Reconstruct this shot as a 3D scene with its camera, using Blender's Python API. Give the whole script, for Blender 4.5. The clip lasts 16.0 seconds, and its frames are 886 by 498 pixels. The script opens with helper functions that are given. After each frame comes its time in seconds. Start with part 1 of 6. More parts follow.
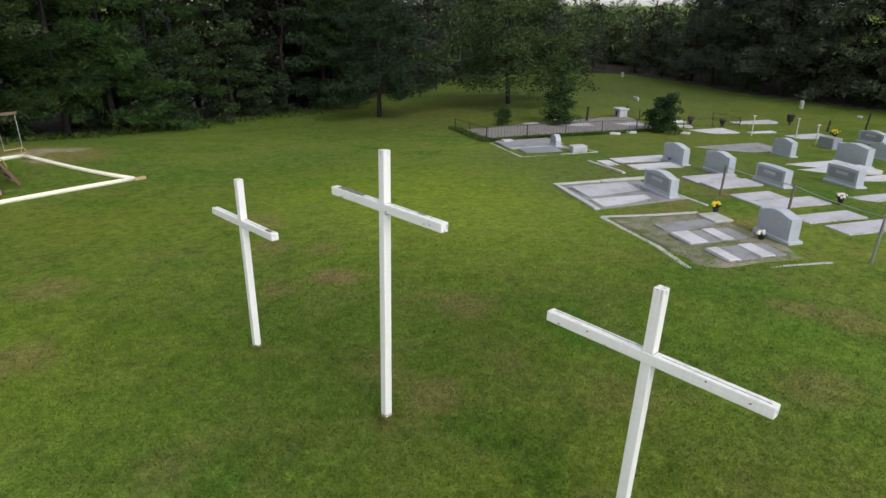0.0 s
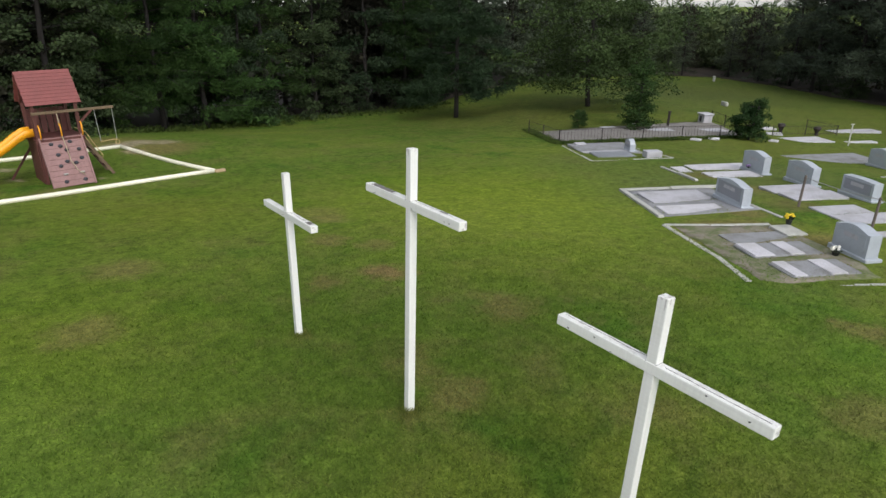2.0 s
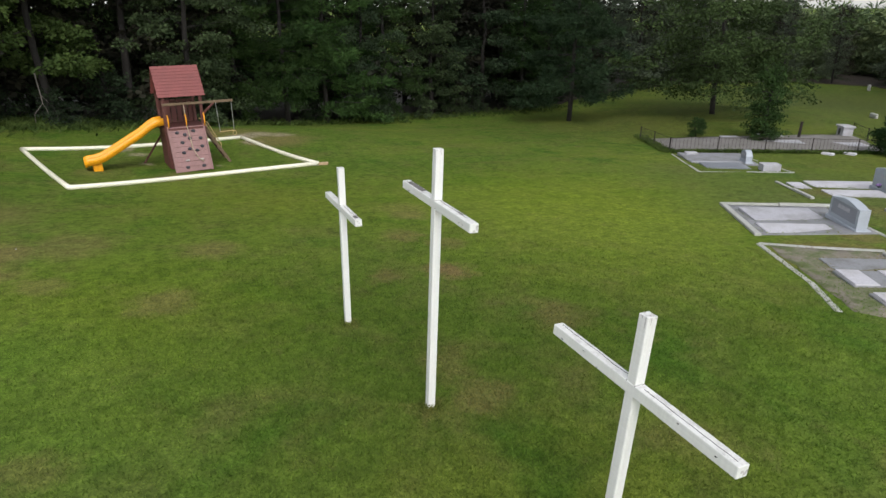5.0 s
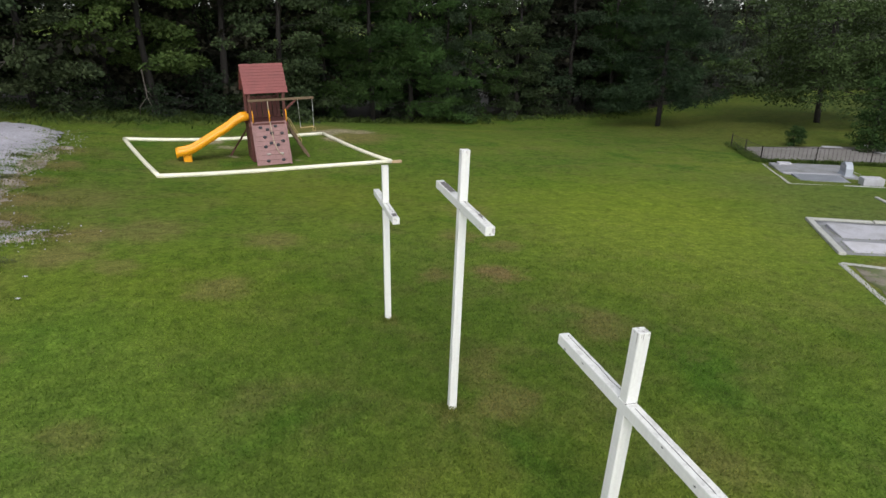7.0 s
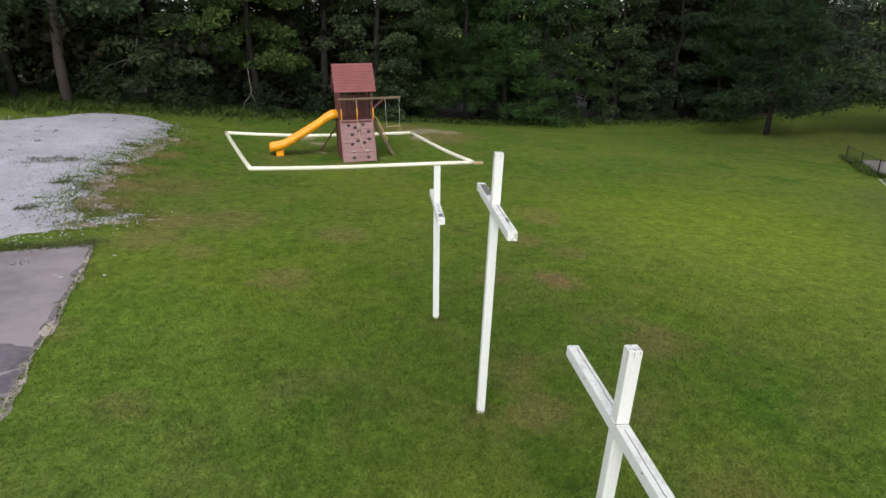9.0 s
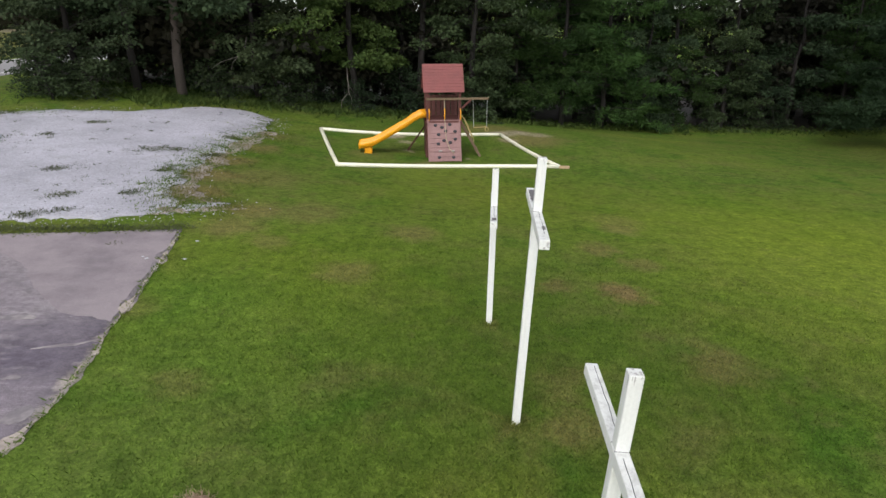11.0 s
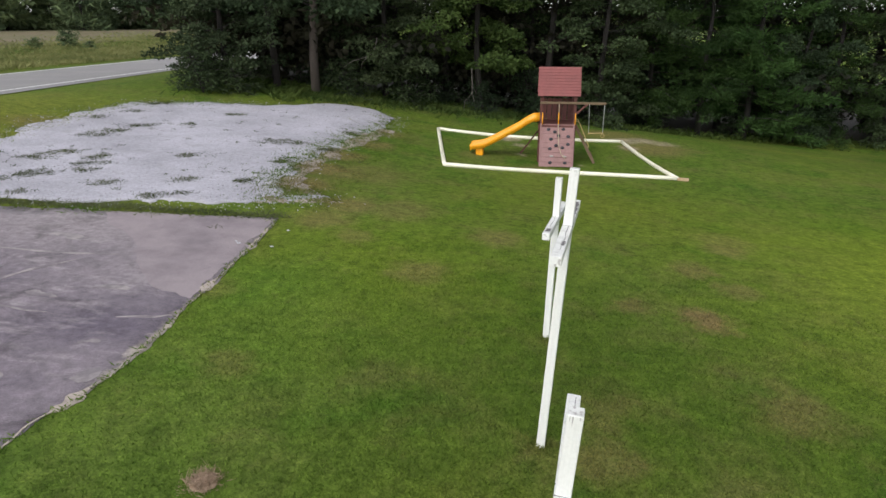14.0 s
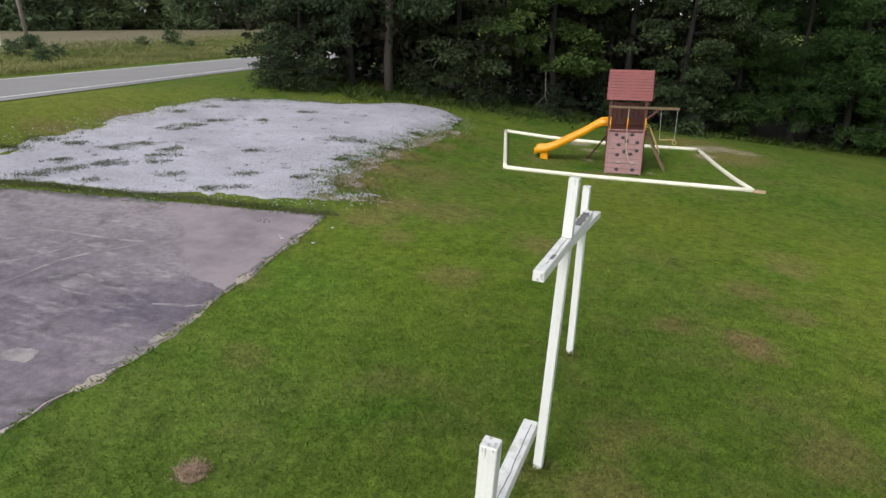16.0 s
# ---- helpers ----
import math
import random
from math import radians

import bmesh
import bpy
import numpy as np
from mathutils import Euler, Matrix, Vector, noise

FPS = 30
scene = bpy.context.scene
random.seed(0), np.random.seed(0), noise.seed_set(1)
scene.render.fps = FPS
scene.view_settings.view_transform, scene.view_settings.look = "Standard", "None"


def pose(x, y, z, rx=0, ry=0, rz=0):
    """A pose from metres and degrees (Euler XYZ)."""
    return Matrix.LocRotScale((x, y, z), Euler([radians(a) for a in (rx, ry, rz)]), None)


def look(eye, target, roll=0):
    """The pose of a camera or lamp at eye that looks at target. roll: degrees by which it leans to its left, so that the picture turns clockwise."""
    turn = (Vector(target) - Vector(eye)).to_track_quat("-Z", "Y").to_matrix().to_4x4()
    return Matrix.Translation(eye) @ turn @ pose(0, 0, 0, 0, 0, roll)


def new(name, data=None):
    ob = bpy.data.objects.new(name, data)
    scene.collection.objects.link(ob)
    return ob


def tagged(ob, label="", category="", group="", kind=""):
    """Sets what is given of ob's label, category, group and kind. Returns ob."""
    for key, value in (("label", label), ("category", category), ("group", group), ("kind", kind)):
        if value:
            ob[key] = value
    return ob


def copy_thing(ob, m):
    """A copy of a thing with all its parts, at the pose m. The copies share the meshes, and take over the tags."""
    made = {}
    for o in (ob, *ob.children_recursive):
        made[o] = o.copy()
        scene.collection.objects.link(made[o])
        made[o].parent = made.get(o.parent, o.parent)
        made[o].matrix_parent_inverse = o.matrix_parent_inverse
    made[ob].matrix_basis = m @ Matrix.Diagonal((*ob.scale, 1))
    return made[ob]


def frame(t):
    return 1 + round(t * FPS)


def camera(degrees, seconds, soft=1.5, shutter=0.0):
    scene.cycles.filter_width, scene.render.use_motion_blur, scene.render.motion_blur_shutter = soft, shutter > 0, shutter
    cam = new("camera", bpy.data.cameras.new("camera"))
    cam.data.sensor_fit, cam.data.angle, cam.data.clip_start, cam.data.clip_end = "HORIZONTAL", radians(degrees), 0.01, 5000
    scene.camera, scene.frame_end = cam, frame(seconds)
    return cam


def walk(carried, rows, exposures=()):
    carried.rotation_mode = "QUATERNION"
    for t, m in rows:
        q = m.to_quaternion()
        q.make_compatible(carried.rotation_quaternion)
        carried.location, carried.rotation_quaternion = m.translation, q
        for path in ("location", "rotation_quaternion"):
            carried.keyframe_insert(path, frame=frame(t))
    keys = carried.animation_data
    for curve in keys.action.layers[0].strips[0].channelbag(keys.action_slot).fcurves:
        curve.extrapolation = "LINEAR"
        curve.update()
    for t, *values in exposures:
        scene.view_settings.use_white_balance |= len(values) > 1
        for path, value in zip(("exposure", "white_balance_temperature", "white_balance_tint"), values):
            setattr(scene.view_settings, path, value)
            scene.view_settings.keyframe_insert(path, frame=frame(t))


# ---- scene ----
cam = camera(70.0, 16.0)

PATH = [
    (0, (-4.178, -4.363, 4.359), (-2.752, -3.159, 3.639), 0.1),
    (0.5, (-4.109, -4.485, 4.363), (-2.721, -3.239, 3.644), 0.1),
    (1, (-4.031, -4.604, 4.359), (-2.683, -3.313, 3.641), 0.0),
    (1.5, (-3.938, -4.715, 4.36), (-2.637, -3.377, 3.642), 0.0),
    (2, (-3.843, -4.832, 4.364), (-2.591, -3.447, 3.647), 0.0),
    (2.5, (-3.724, -4.946, 4.362), (-2.521, -3.518, 3.646), -0.0),
    (3, (-3.604, -5.059, 4.366), (-2.448, -3.591, 3.651), 0.0),
    (3.5, (-3.474, -5.169, 4.369), (-2.368, -3.664, 3.654), -0.0),
    (4, (-3.337, -5.277, 4.37), (-2.281, -3.736, 3.655), -0.0),
    (6.5, (-2.618, -5.675, 4.366), (-1.842, -3.975, 3.655), -0.0),
    (7, (-2.456, -5.734, 4.363), (-1.748, -4.004, 3.652), -0.0),
    (7.5, (-2.297, -5.801, 4.367), (-1.66, -4.043, 3.657), -0.0),
    (8, (-2.127, -5.857, 4.367), (-1.561, -4.074, 3.659), -0.0),
    (8.5, (-1.954, -5.896, 4.364), (-1.461, -4.091, 3.656), -0.1),
    (9, (-1.794, -5.926, 4.362), (-1.376, -4.102, 3.655), -0.1),
    (11.5, (-1.022, -5.929, 4.355), (-0.98, -4.057, 3.652), 0.0),
    (12, (-0.847, -5.898, 4.346), (-0.878, -4.025, 3.644), 0.0),
    (12.5, (-0.688, -5.884, 4.354), (-0.786, -4.013, 3.653), 0.0),
    (13, (-0.508, -5.828, 4.351), (-0.676, -3.963, 3.651), 0.0),
    (13.5, (-0.313, -5.767, 4.348), (-0.55, -3.908, 3.648), -0.0),
    (14, (-0.123, -5.703, 4.349), (-0.425, -3.853, 3.65), 0.0),
    (14.5, (0.078, -5.62, 4.346), (-0.288, -3.782, 3.648), 0.0),
    (15, (0.263, -5.523, 4.337), (-0.167, -3.698, 3.64), 0.0),
    (15.5, (0.452, -5.429, 4.333), (-0.041, -3.62, 3.637), -0.0),
    (16, (0.628, -5.323, 4.336), (0.076, -3.532, 3.64), 0.1),
]
walk(cam, [(t, look(eye, target, roll)) for t, eye, target, roll in PATH])


# ---------------------------------------------------------------- world and light
EXPOSURE = 0.98
world = bpy.data.worlds.new("sky")
scene.world = world
world.use_nodes = True
wn = world.node_tree.nodes
sky = wn.new("ShaderNodeTexSky")
sky.sky_type = "NISHITA"
sky.sun_disc = False
sky.sun_elevation = radians(38)
sky.sun_rotation = radians(200)
sky.dust_density = 1.2
sky.ozone_density = 1.0
hsv = wn.new("ShaderNodeHueSaturation")
hsv.inputs["Saturation"].default_value = 0.24
world.node_tree.links.new(sky.outputs[0], hsv.inputs["Color"])
world.node_tree.links.new(hsv.outputs[0], wn["Background"].inputs["Color"])
wn["Background"].inputs["Strength"].default_value = 0.12
sun = new("sun", bpy.data.lights.new("sun", "SUN"))
sun.data.energy = 0.7
sun.data.angle = radians(25)
sun.data.color = (1.0, 0.96, 0.9)
sun.matrix_world = look((-6, -16, 18), (0, 0, 0))
scene.view_settings.exposure = EXPOSURE


# ---------------------------------------------------------------- the lie of the land
SLOPE = (-0.0475, -0.0036)
SWELLS = [
    (-18, 24, 8, 0.9528),
    (-10, 9, 7, 0.1586),
    (-5, 3, 5, -0.1427),
    (0, 17, 5, -0.5422),
    (4, 5, 5, 0.0755),
    (10, 3, 4.5, -0.2029),
    (14, 0, 6, 0.5136),
    (20, 10, 6, 0.1103),
    (26, 26, 8, -0.4567),
    (33, 20, 8, 0.8673),
    (8, 33, 8, -0.5743),
    (-7, 22, 5, 0.0511),
    (4, 21, 5, 0.6368),
    (-16, 17, 6, -0.218),
    (-45, 20, 25, 0.2791),
    (50, 20, 25, -0.6676),
    (5, -25, 20, 0.6215),
    (15, 55, 18, -1.6505),
]


# the straight country road: x = ROAD_X + ROAD_LEAN * y, falling gently to the north
ROAD_X, ROAD_LEAN, ROAD_FALL = -23.26, -0.1194, -0.021


def road_z(y):
    return 1.3 + ROAD_FALL * (np.clip(y, -20, 70) - 20)


def swell(x, y, cx, cy, s):
    return np.exp(-((x - cx) ** 2 + (y - cy) ** 2) / (2 * s * s))


def ground_z(x, y):
    """Height of the lawn: a gentle fall to the east with broad swells."""
    x, y = np.asarray(x, float), np.asarray(y, float)
    z = SLOPE[0] * 40 * np.tanh(x / 40) + SLOPE[1] * 40 * np.tanh(y / 40)
    for cx, cy, s, h in SWELLS:
        z = z + h * (swell(x, y, cx, cy, s) - swell(0.0, 0.0, cx, cy, s))
    off = x - ROAD_X - ROAD_LEAN * y
    near = np.where(off > 0, (8.6 - off) / 3.6, (off + 20) / 14)
    near = np.clip(near, 0, 1)
    near = near * near * (3 - 2 * near)
    return z + (road_z(y) - z) * near


def gz(x, y):
    return float(ground_z(x, y))


# ---------------------------------------------------------------- materials
def material(name):
    m = bpy.data.materials.new(name)
    m.use_nodes = True
    return m, m.node_tree.nodes, m.node_tree.links, m.node_tree.nodes["Principled BSDF"]


def noise_node(nodes, links, scale, detail=4.0, rough=0.55, coords="Object", distort=0.0):
    tc = nodes.new("ShaderNodeTexCoord")
    n = nodes.new("ShaderNodeTexNoise")
    n.inputs["Scale"].default_value, n.inputs["Detail"].default_value = scale, detail
    n.inputs["Roughness"].default_value, n.inputs["Distortion"].default_value = rough, distort
    links.new(tc.outputs[coords], n.inputs["Vector"])
    return n


def ramp(nodes, links, source, stops):
    r = nodes.new("ShaderNodeValToRGB")
    el = r.color_ramp.elements
    while len(el) < len(stops):
        el.new(0.5)
    for e, (p, c) in zip(el, stops):
        e.position, e.color = p, (*c, 1.0)
    links.new(source, r.inputs[0])
    return r


def mix(nodes, links, fac, a, b, blend="MIX"):
    n = nodes.new("ShaderNodeMix")
    n.data_type, n.blend_type = "RGBA", blend
    for sock, value in ((n.inputs[0], fac), (n.inputs[6], a), (n.inputs[7], b)):
        if hasattr(value, "is_linked"):
            links.new(value, sock)
        elif isinstance(value, (int, float)):
            sock.default_value = value
        else:
            sock.default_value = (*value, 1.0)
    return n.outputs[2]


def bump(nodes, links, bsdf, height, strength, distance):
    b = nodes.new("ShaderNodeBump")
    b.inputs["Strength"].default_value, b.inputs["Distance"].default_value = strength, distance
    links.new(height, b.inputs["Height"])
    links.new(b.outputs[0], bsdf.inputs["Normal"])


def grey(v):
    return (v, v, v)


def worn(name, base, dirt, rough=0.7, grain=30.0, blotch=2.5, relief=0.002, amount=0.5, coords="Object", metal=0.0, low=0.45, high=0.75, depth=1.0):
    """A plain material with fine grain and larger stains."""
    m, n, l, b = material(name)
    fine, big = noise_node(n, l, grain, 6, coords=coords), noise_node(n, l, blotch, 5, 0.65, coords=coords)
    stain = ramp(n, l, big.outputs[0], [(low, grey(0)), (high, grey(amount))])
    speck = ramp(n, l, fine.outputs[0], [(0.3, grey(1 - 0.2 * depth)), (0.7, grey(1 + 0.12 * depth))])
    col = mix(n, l, stain.outputs[0], base, dirt)
    col = mix(n, l, 1.0, col, speck.outputs[0], "MULTIPLY")
    l.new(col, b.inputs["Base Color"])
    b.inputs["Roughness"].default_value, b.inputs["Metallic"].default_value = rough, metal
    bump(n, l, b, fine.outputs[0], 0.5, relief)
    return m


# worn spots in the turf: x, y, radius, strength
SPOTS = [(2.55, 3.8, 0.5, 0.9), (2.7, 3.45, 0.3, 0.55), (6.4, -3.6, 0.6, 0.5), (3.9, -3.6, 0.6, 0.42), (0.65, 0.6, 0.4, 0.4), (0.65, -0.08, 0.45, 0.5), (6.3, -2.85, 0.4, 0.55), (2.2, -1.9, 0.6, 0.3), (-2.1, 1.1, 0.5, 0.28), (3.0, 1.25, 0.6, 0.5), (-2.3, 4.6, 0.6, 0.45), (-1.0, 7.0, 0.7, 0.45), (-4.0, 0.85, 0.45, 0.35), (2.8, 6.15, 0.5, 0.5), (3.75, 7.7, 0.6, 0.5),
         (3.9, 8.4, 0.7, 0.30), (1.35, 4.0, 0.4, 0.5), (3.38, 5.2, 0.5, 0.5), (-3.5, 8.3, 1.0, 0.41), (-3.9, 6.1, 0.5, 0.38), (0.75, 0.9, 0.45, 0.38), (-0.05, -0.05, 0.28, 0.35), (0.0, 2.5, 0.18, 0.25),
         (-0.05, -2.8, 0.22, 0.25), (4.1, 19.5, 1.5, 0.60), (2.6, 22.3, 1.8, 0.52), (-5.4, 3.0, 0.5, 0.30), (-5.2, 11.5, 1.6, 0.38), (-0.4, 15.3, 0.8, 0.45), (-2.7, 16.6, 0.6, 0.38), (9.8, 0.65, 1.3, 0.85), (10.3, -1.0, 0.9, 0.6), (8.9, -1.2, 0.6, 0.5), (11.6, 1.2, 0.6, 0.6), (12.6, 3.0, 0.8, 0.5), (13.2, 0.6, 0.8, 0.5), (14.3, 2.2, 0.7, 0.5), (11.4, 3.4, 0.5, 0.5), (15.6, 4.0, 0.9, 0.45), (-6.2, 9.6, 0.9, 0.7), (-6.4, 11.4, 0.9, 0.75), (-6.4, 13.4, 0.9, 0.7), (-6.0, 15.6, 0.8, 0.6), (-4.6, 8.2, 0.9, 0.6), (-5.9, 17.8, 0.7, 0.5), (-4.9, 7.0, 0.8, 0.5), (-16.9, 10, 1.0, 0.5), (-16.9, 13, 1.0, 0.5)]

# sandy bare spots round the play area
PALE_SPOTS = [(-1.6, 19.85, 0.5, 0.8), (-1.1, 18.9, 0.35, 0.7), (-0.94, 17.4, 0.25, 0.6), (1.1, 16.3, 0.2, 0.5), (3.0, 20.8, 0.7, 0.8), (3.8, 21.1, 0.7, 0.75), (3.06, 19.4, 0.4, 0.8), (4.5, 20.7, 0.6, 0.6)]


# broad stretches of paler, yellower or lusher turf: x, y, radius, colour, strength
ZONES = [(8.5, 7, 8, (0.155, 0.215, 0.018), 0.75), (-4.3, -1.2, 3.6, (0.108, 0.178, 0.032), 0.5), (-3.8, 2.0, 3.2, (0.112, 0.195, 0.030), 0.5), (6.8, 3.2, 5.5, (0.165, 0.22, 0.028), 0.45), (-3.2, 5, 5, (0.13, 0.19, 0.015), 0.5), (-4.5, 3.5, 2.0, (0.08, 0.17, 0.02), 0.5), (4.8, -3.0, 4.0, (0.085, 0.165, 0.018), 0.6), (1, 11, 6, (0.125, 0.165, 0.014), 0.5), (-20, 12, 11, (0.155, 0.185, 0.03), 0.85), (25, 20, 13, (0.078, 0.092, 0.022), 0.75), (24, 6, 9, (0.11, 0.13, 0.026), 0.6), (13, 4, 4.0, (0.105, 0.135, 0.04), 0.7), (17, 3, 5.0, (0.105, 0.135, 0.04), 0.7), (15, 8, 4.0, (0.10, 0.135, 0.035), 0.6), (48, 22, 26, (0.066, 0.088, 0.022), 0.95), (36, 8, 12, (0.105, 0.125, 0.028), 0.6)]


def lawn_colour(n, l):
    """Turf colour by place: broad tones, dull streaks, worn spots."""
    big, mid = noise_node(n, l, 0.13, 3), noise_node(n, l, 0.75, 6, 0.68)
    green = ramp(n, l, big.outputs[0], [(0.36, (0.074, 0.130, 0.016)), (0.5, (0.090, 0.145, 0.020)), (0.64, (0.122, 0.168, 0.024))])
    dull = ramp(n, l, mid.outputs[0], [(0.46, grey(0)), (0.68, grey(0.65))])
    col = mix(n, l, dull.outputs[0], green.outputs[0], (0.122, 0.130, 0.040))
    lush = ramp(n, l, noise_node(n, l, 0.42, 4, 0.6, distort=0.4).outputs[0], [(0.52, grey(0)), (0.68, grey(0.8))])
    col = mix(n, l, lush.outputs[0], col, (0.045, 0.115, 0.010))
    tc = n.new("ShaderNodeTexCoord")
    for x, y, r, tone, k in ZONES:
        d = n.new("ShaderNodeVectorMath")
        d.operation = "DISTANCE"
        d.inputs[1].default_value = (x, y, 0)
        l.new(tc.outputs["Object"], d.inputs[0])
        m = n.new("ShaderNodeMapRange")
        m.interpolation_type = "SMOOTHSTEP"
        for key, value in (("From Min", 0.0), ("From Max", r), ("To Min", k), ("To Max", 0.0)):
            m.inputs[key].default_value = value
        l.new(d.outputs["Value"], m.inputs["Value"])
        col = mix(n, l, m.outputs[0], col, tone)
    # tufts, and dry flecks between them
    tuft = ramp(n, l, noise_node(n, l, 2.7, 5, 0.7).outputs[0], [(0.33, (0.78, 0.81, 0.78)), (0.5, grey(1.0)), (0.68, (1.22, 1.18, 1.18))])
    col = mix(n, l, 1.0, col, tuft.outputs[0], "MULTIPLY")
    fleck = ramp(n, l, noise_node(n, l, 1.5, 7, 0.75, distort=0.5).outputs[0], [(0.58, grey(0)), (0.72, grey(0.42))])
    col = mix(n, l, fleck.outputs[0], col, (0.150, 0.132, 0.056))
    warp = noise_node(n, l, 2.2, 5, 0.7)
    shift = n.new("ShaderNodeVectorMath")
    shift.operation = "MULTIPLY_ADD"
    l.new(warp.outputs["Color"], shift.inputs[0])
    shift.inputs[1].default_value = (1.1, 1.1, 0)
    l.new(tc.outputs["Object"], shift.inputs[2])
    flat = n.new("ShaderNodeVectorMath")
    flat.operation = "MULTIPLY"
    flat.inputs[1].default_value = (1, 1, 0)
    l.new(shift.outputs[0], flat.inputs[0])
    for spots, tone in ((SPOTS, (0.185, 0.142, 0.065)), (PALE_SPOTS, (0.34, 0.29, 0.22))):
        col = mix(n, l, spot_mask(n, l, flat, spots), col, tone)
    return mix(n, l, 0.05, col, (0.13, 0.125, 0.09))


def spot_mask(n, l, flat, spots):
    """One where the turf is worn away, nought elsewhere."""
    total = None
    for x, y, r, k in spots:
        d = n.new("ShaderNodeVectorMath")
        d.operation = "DISTANCE"
        d.inputs[1].default_value = (x + 0.55, y + 0.55, 0)
        l.new(flat.outputs[0], d.inputs[0])
        m = n.new("ShaderNodeMapRange")
        m.interpolation_type = "SMOOTHSTEP"
        for key, value in (("From Min", r * 0.3), ("From Max", r * 1.25), ("To Min", k), ("To Max", 0.0)):
            m.inputs[key].default_value = value
        l.new(d.outputs["Value"], m.inputs["Value"])
        if total is None:
            total = m.outputs[0]
        else:
            a = n.new("ShaderNodeMath")
            a.operation = "MAXIMUM"
            l.new(total, a.inputs[0])
            l.new(m.outputs[0], a.inputs[1])
            total = a.outputs[0]
    return total


def lawn_material():
    m, n, l, b = material("mown_lawn")
    fine, tiny = noise_node(n, l, 7.0, 7, 0.72), noise_node(n, l, 34.0, 4, 0.7)
    col = lawn_colour(n, l)
    grain = ramp(n, l, fine.outputs[0], [(0.3, (0.6, 0.62, 0.6)), (0.7, (1.4, 1.36, 1.3))])
    col = mix(n, l, 1.0, col, grain.outputs[0], "MULTIPLY")
    tips = ramp(n, l, tiny.outputs[0], [(0.34, grey(0.6)), (0.7, (1.5, 1.45, 1.4))])
    col = mix(n, l, 1.0, col, tips.outputs[0], "MULTIPLY")
    l.new(col, b.inputs["Base Color"])
    b.inputs["Roughness"].default_value = 0.9
    b.inputs["Specular IOR Level"].default_value = 0.05
    bump(n, l, b, tiny.outputs[0], 0.5, 0.02)
    return m


def blade_material():
    m, n, l, b = material("turf_blade")
    geo = n.new("ShaderNodeNewGeometry")
    per = ramp(n, l, geo.outputs["Random Per Island"], [(0.0, (0.85, 0.9, 0.85)), (0.8, (1.65, 1.6, 1.5)), (1.0, (2.0, 1.85, 2.0))])
    col = mix(n, l, 1.0, lawn_colour(n, l), per.outputs[0], "MULTIPLY")
    l.new(col, b.inputs["Base Color"])
    b.inputs["Roughness"].default_value = 0.7
    b.inputs["Specular IOR Level"].default_value = 0.08
    t = n.new("ShaderNodeBsdfTranslucent")
    l.new(col, t.inputs["Color"])
    s = n.new("ShaderNodeMixShader")
    s.inputs[0].default_value = 0.45
    l.new(b.outputs[0], s.inputs[1])
    l.new(t.outputs[0], s.inputs[2])
    l.new(s.outputs[0], n["Material Output"].inputs["Surface"])
    return m


def leaf_material(name, dark, light, through_light=0.18, clump=0.9):
    """Leaves that differ a little one by one, and more from spray to spray and tree to tree."""
    m, n, l, b = material(name)
    geo = n.new("ShaderNodeNewGeometry")
    obj = n.new("ShaderNodeObjectInfo")
    spray = noise_node(n, l, clump, 3, 0.6)
    both = n.new("ShaderNodeMix")
    both.inputs[0].default_value = 0.24
    tone = n.new("ShaderNodeMapRange")
    tone.inputs["From Min"].default_value, tone.inputs["From Max"].default_value = 0.32, 0.68
    l.new(spray.outputs[0], tone.inputs["Value"])
    l.new(tone.outputs[0], both.inputs[2])
    l.new(geo.outputs["Random Per Island"], both.inputs[3])
    per = ramp(n, l, both.outputs[0], [(0.05, dark), (0.95, light)])
    shift = ramp(n, l, obj.outputs["Random"], [(0.0, (0.75, 0.8, 0.82)), (0.6, (1.0, 1.0, 0.95)), (1.0, (1.15, 1.1, 0.95))])
    col = mix(n, l, 1.0, per.outputs[0], shift.outputs[0], "MULTIPLY")
    l.new(col, b.inputs["Base Color"])
    b.inputs["Roughness"].default_value = 0.75
    b.inputs["Specular IOR Level"].default_value = 0.08
    t = n.new("ShaderNodeBsdfTranslucent")
    l.new(col, t.inputs["Color"])
    s = n.new("ShaderNodeMixShader")
    s.inputs[0].default_value = through_light
    l.new(b.outputs[0], s.inputs[1])
    l.new(t.outputs[0], s.inputs[2])
    l.new(s.outputs[0], n["Material Output"].inputs["Surface"])
    return m


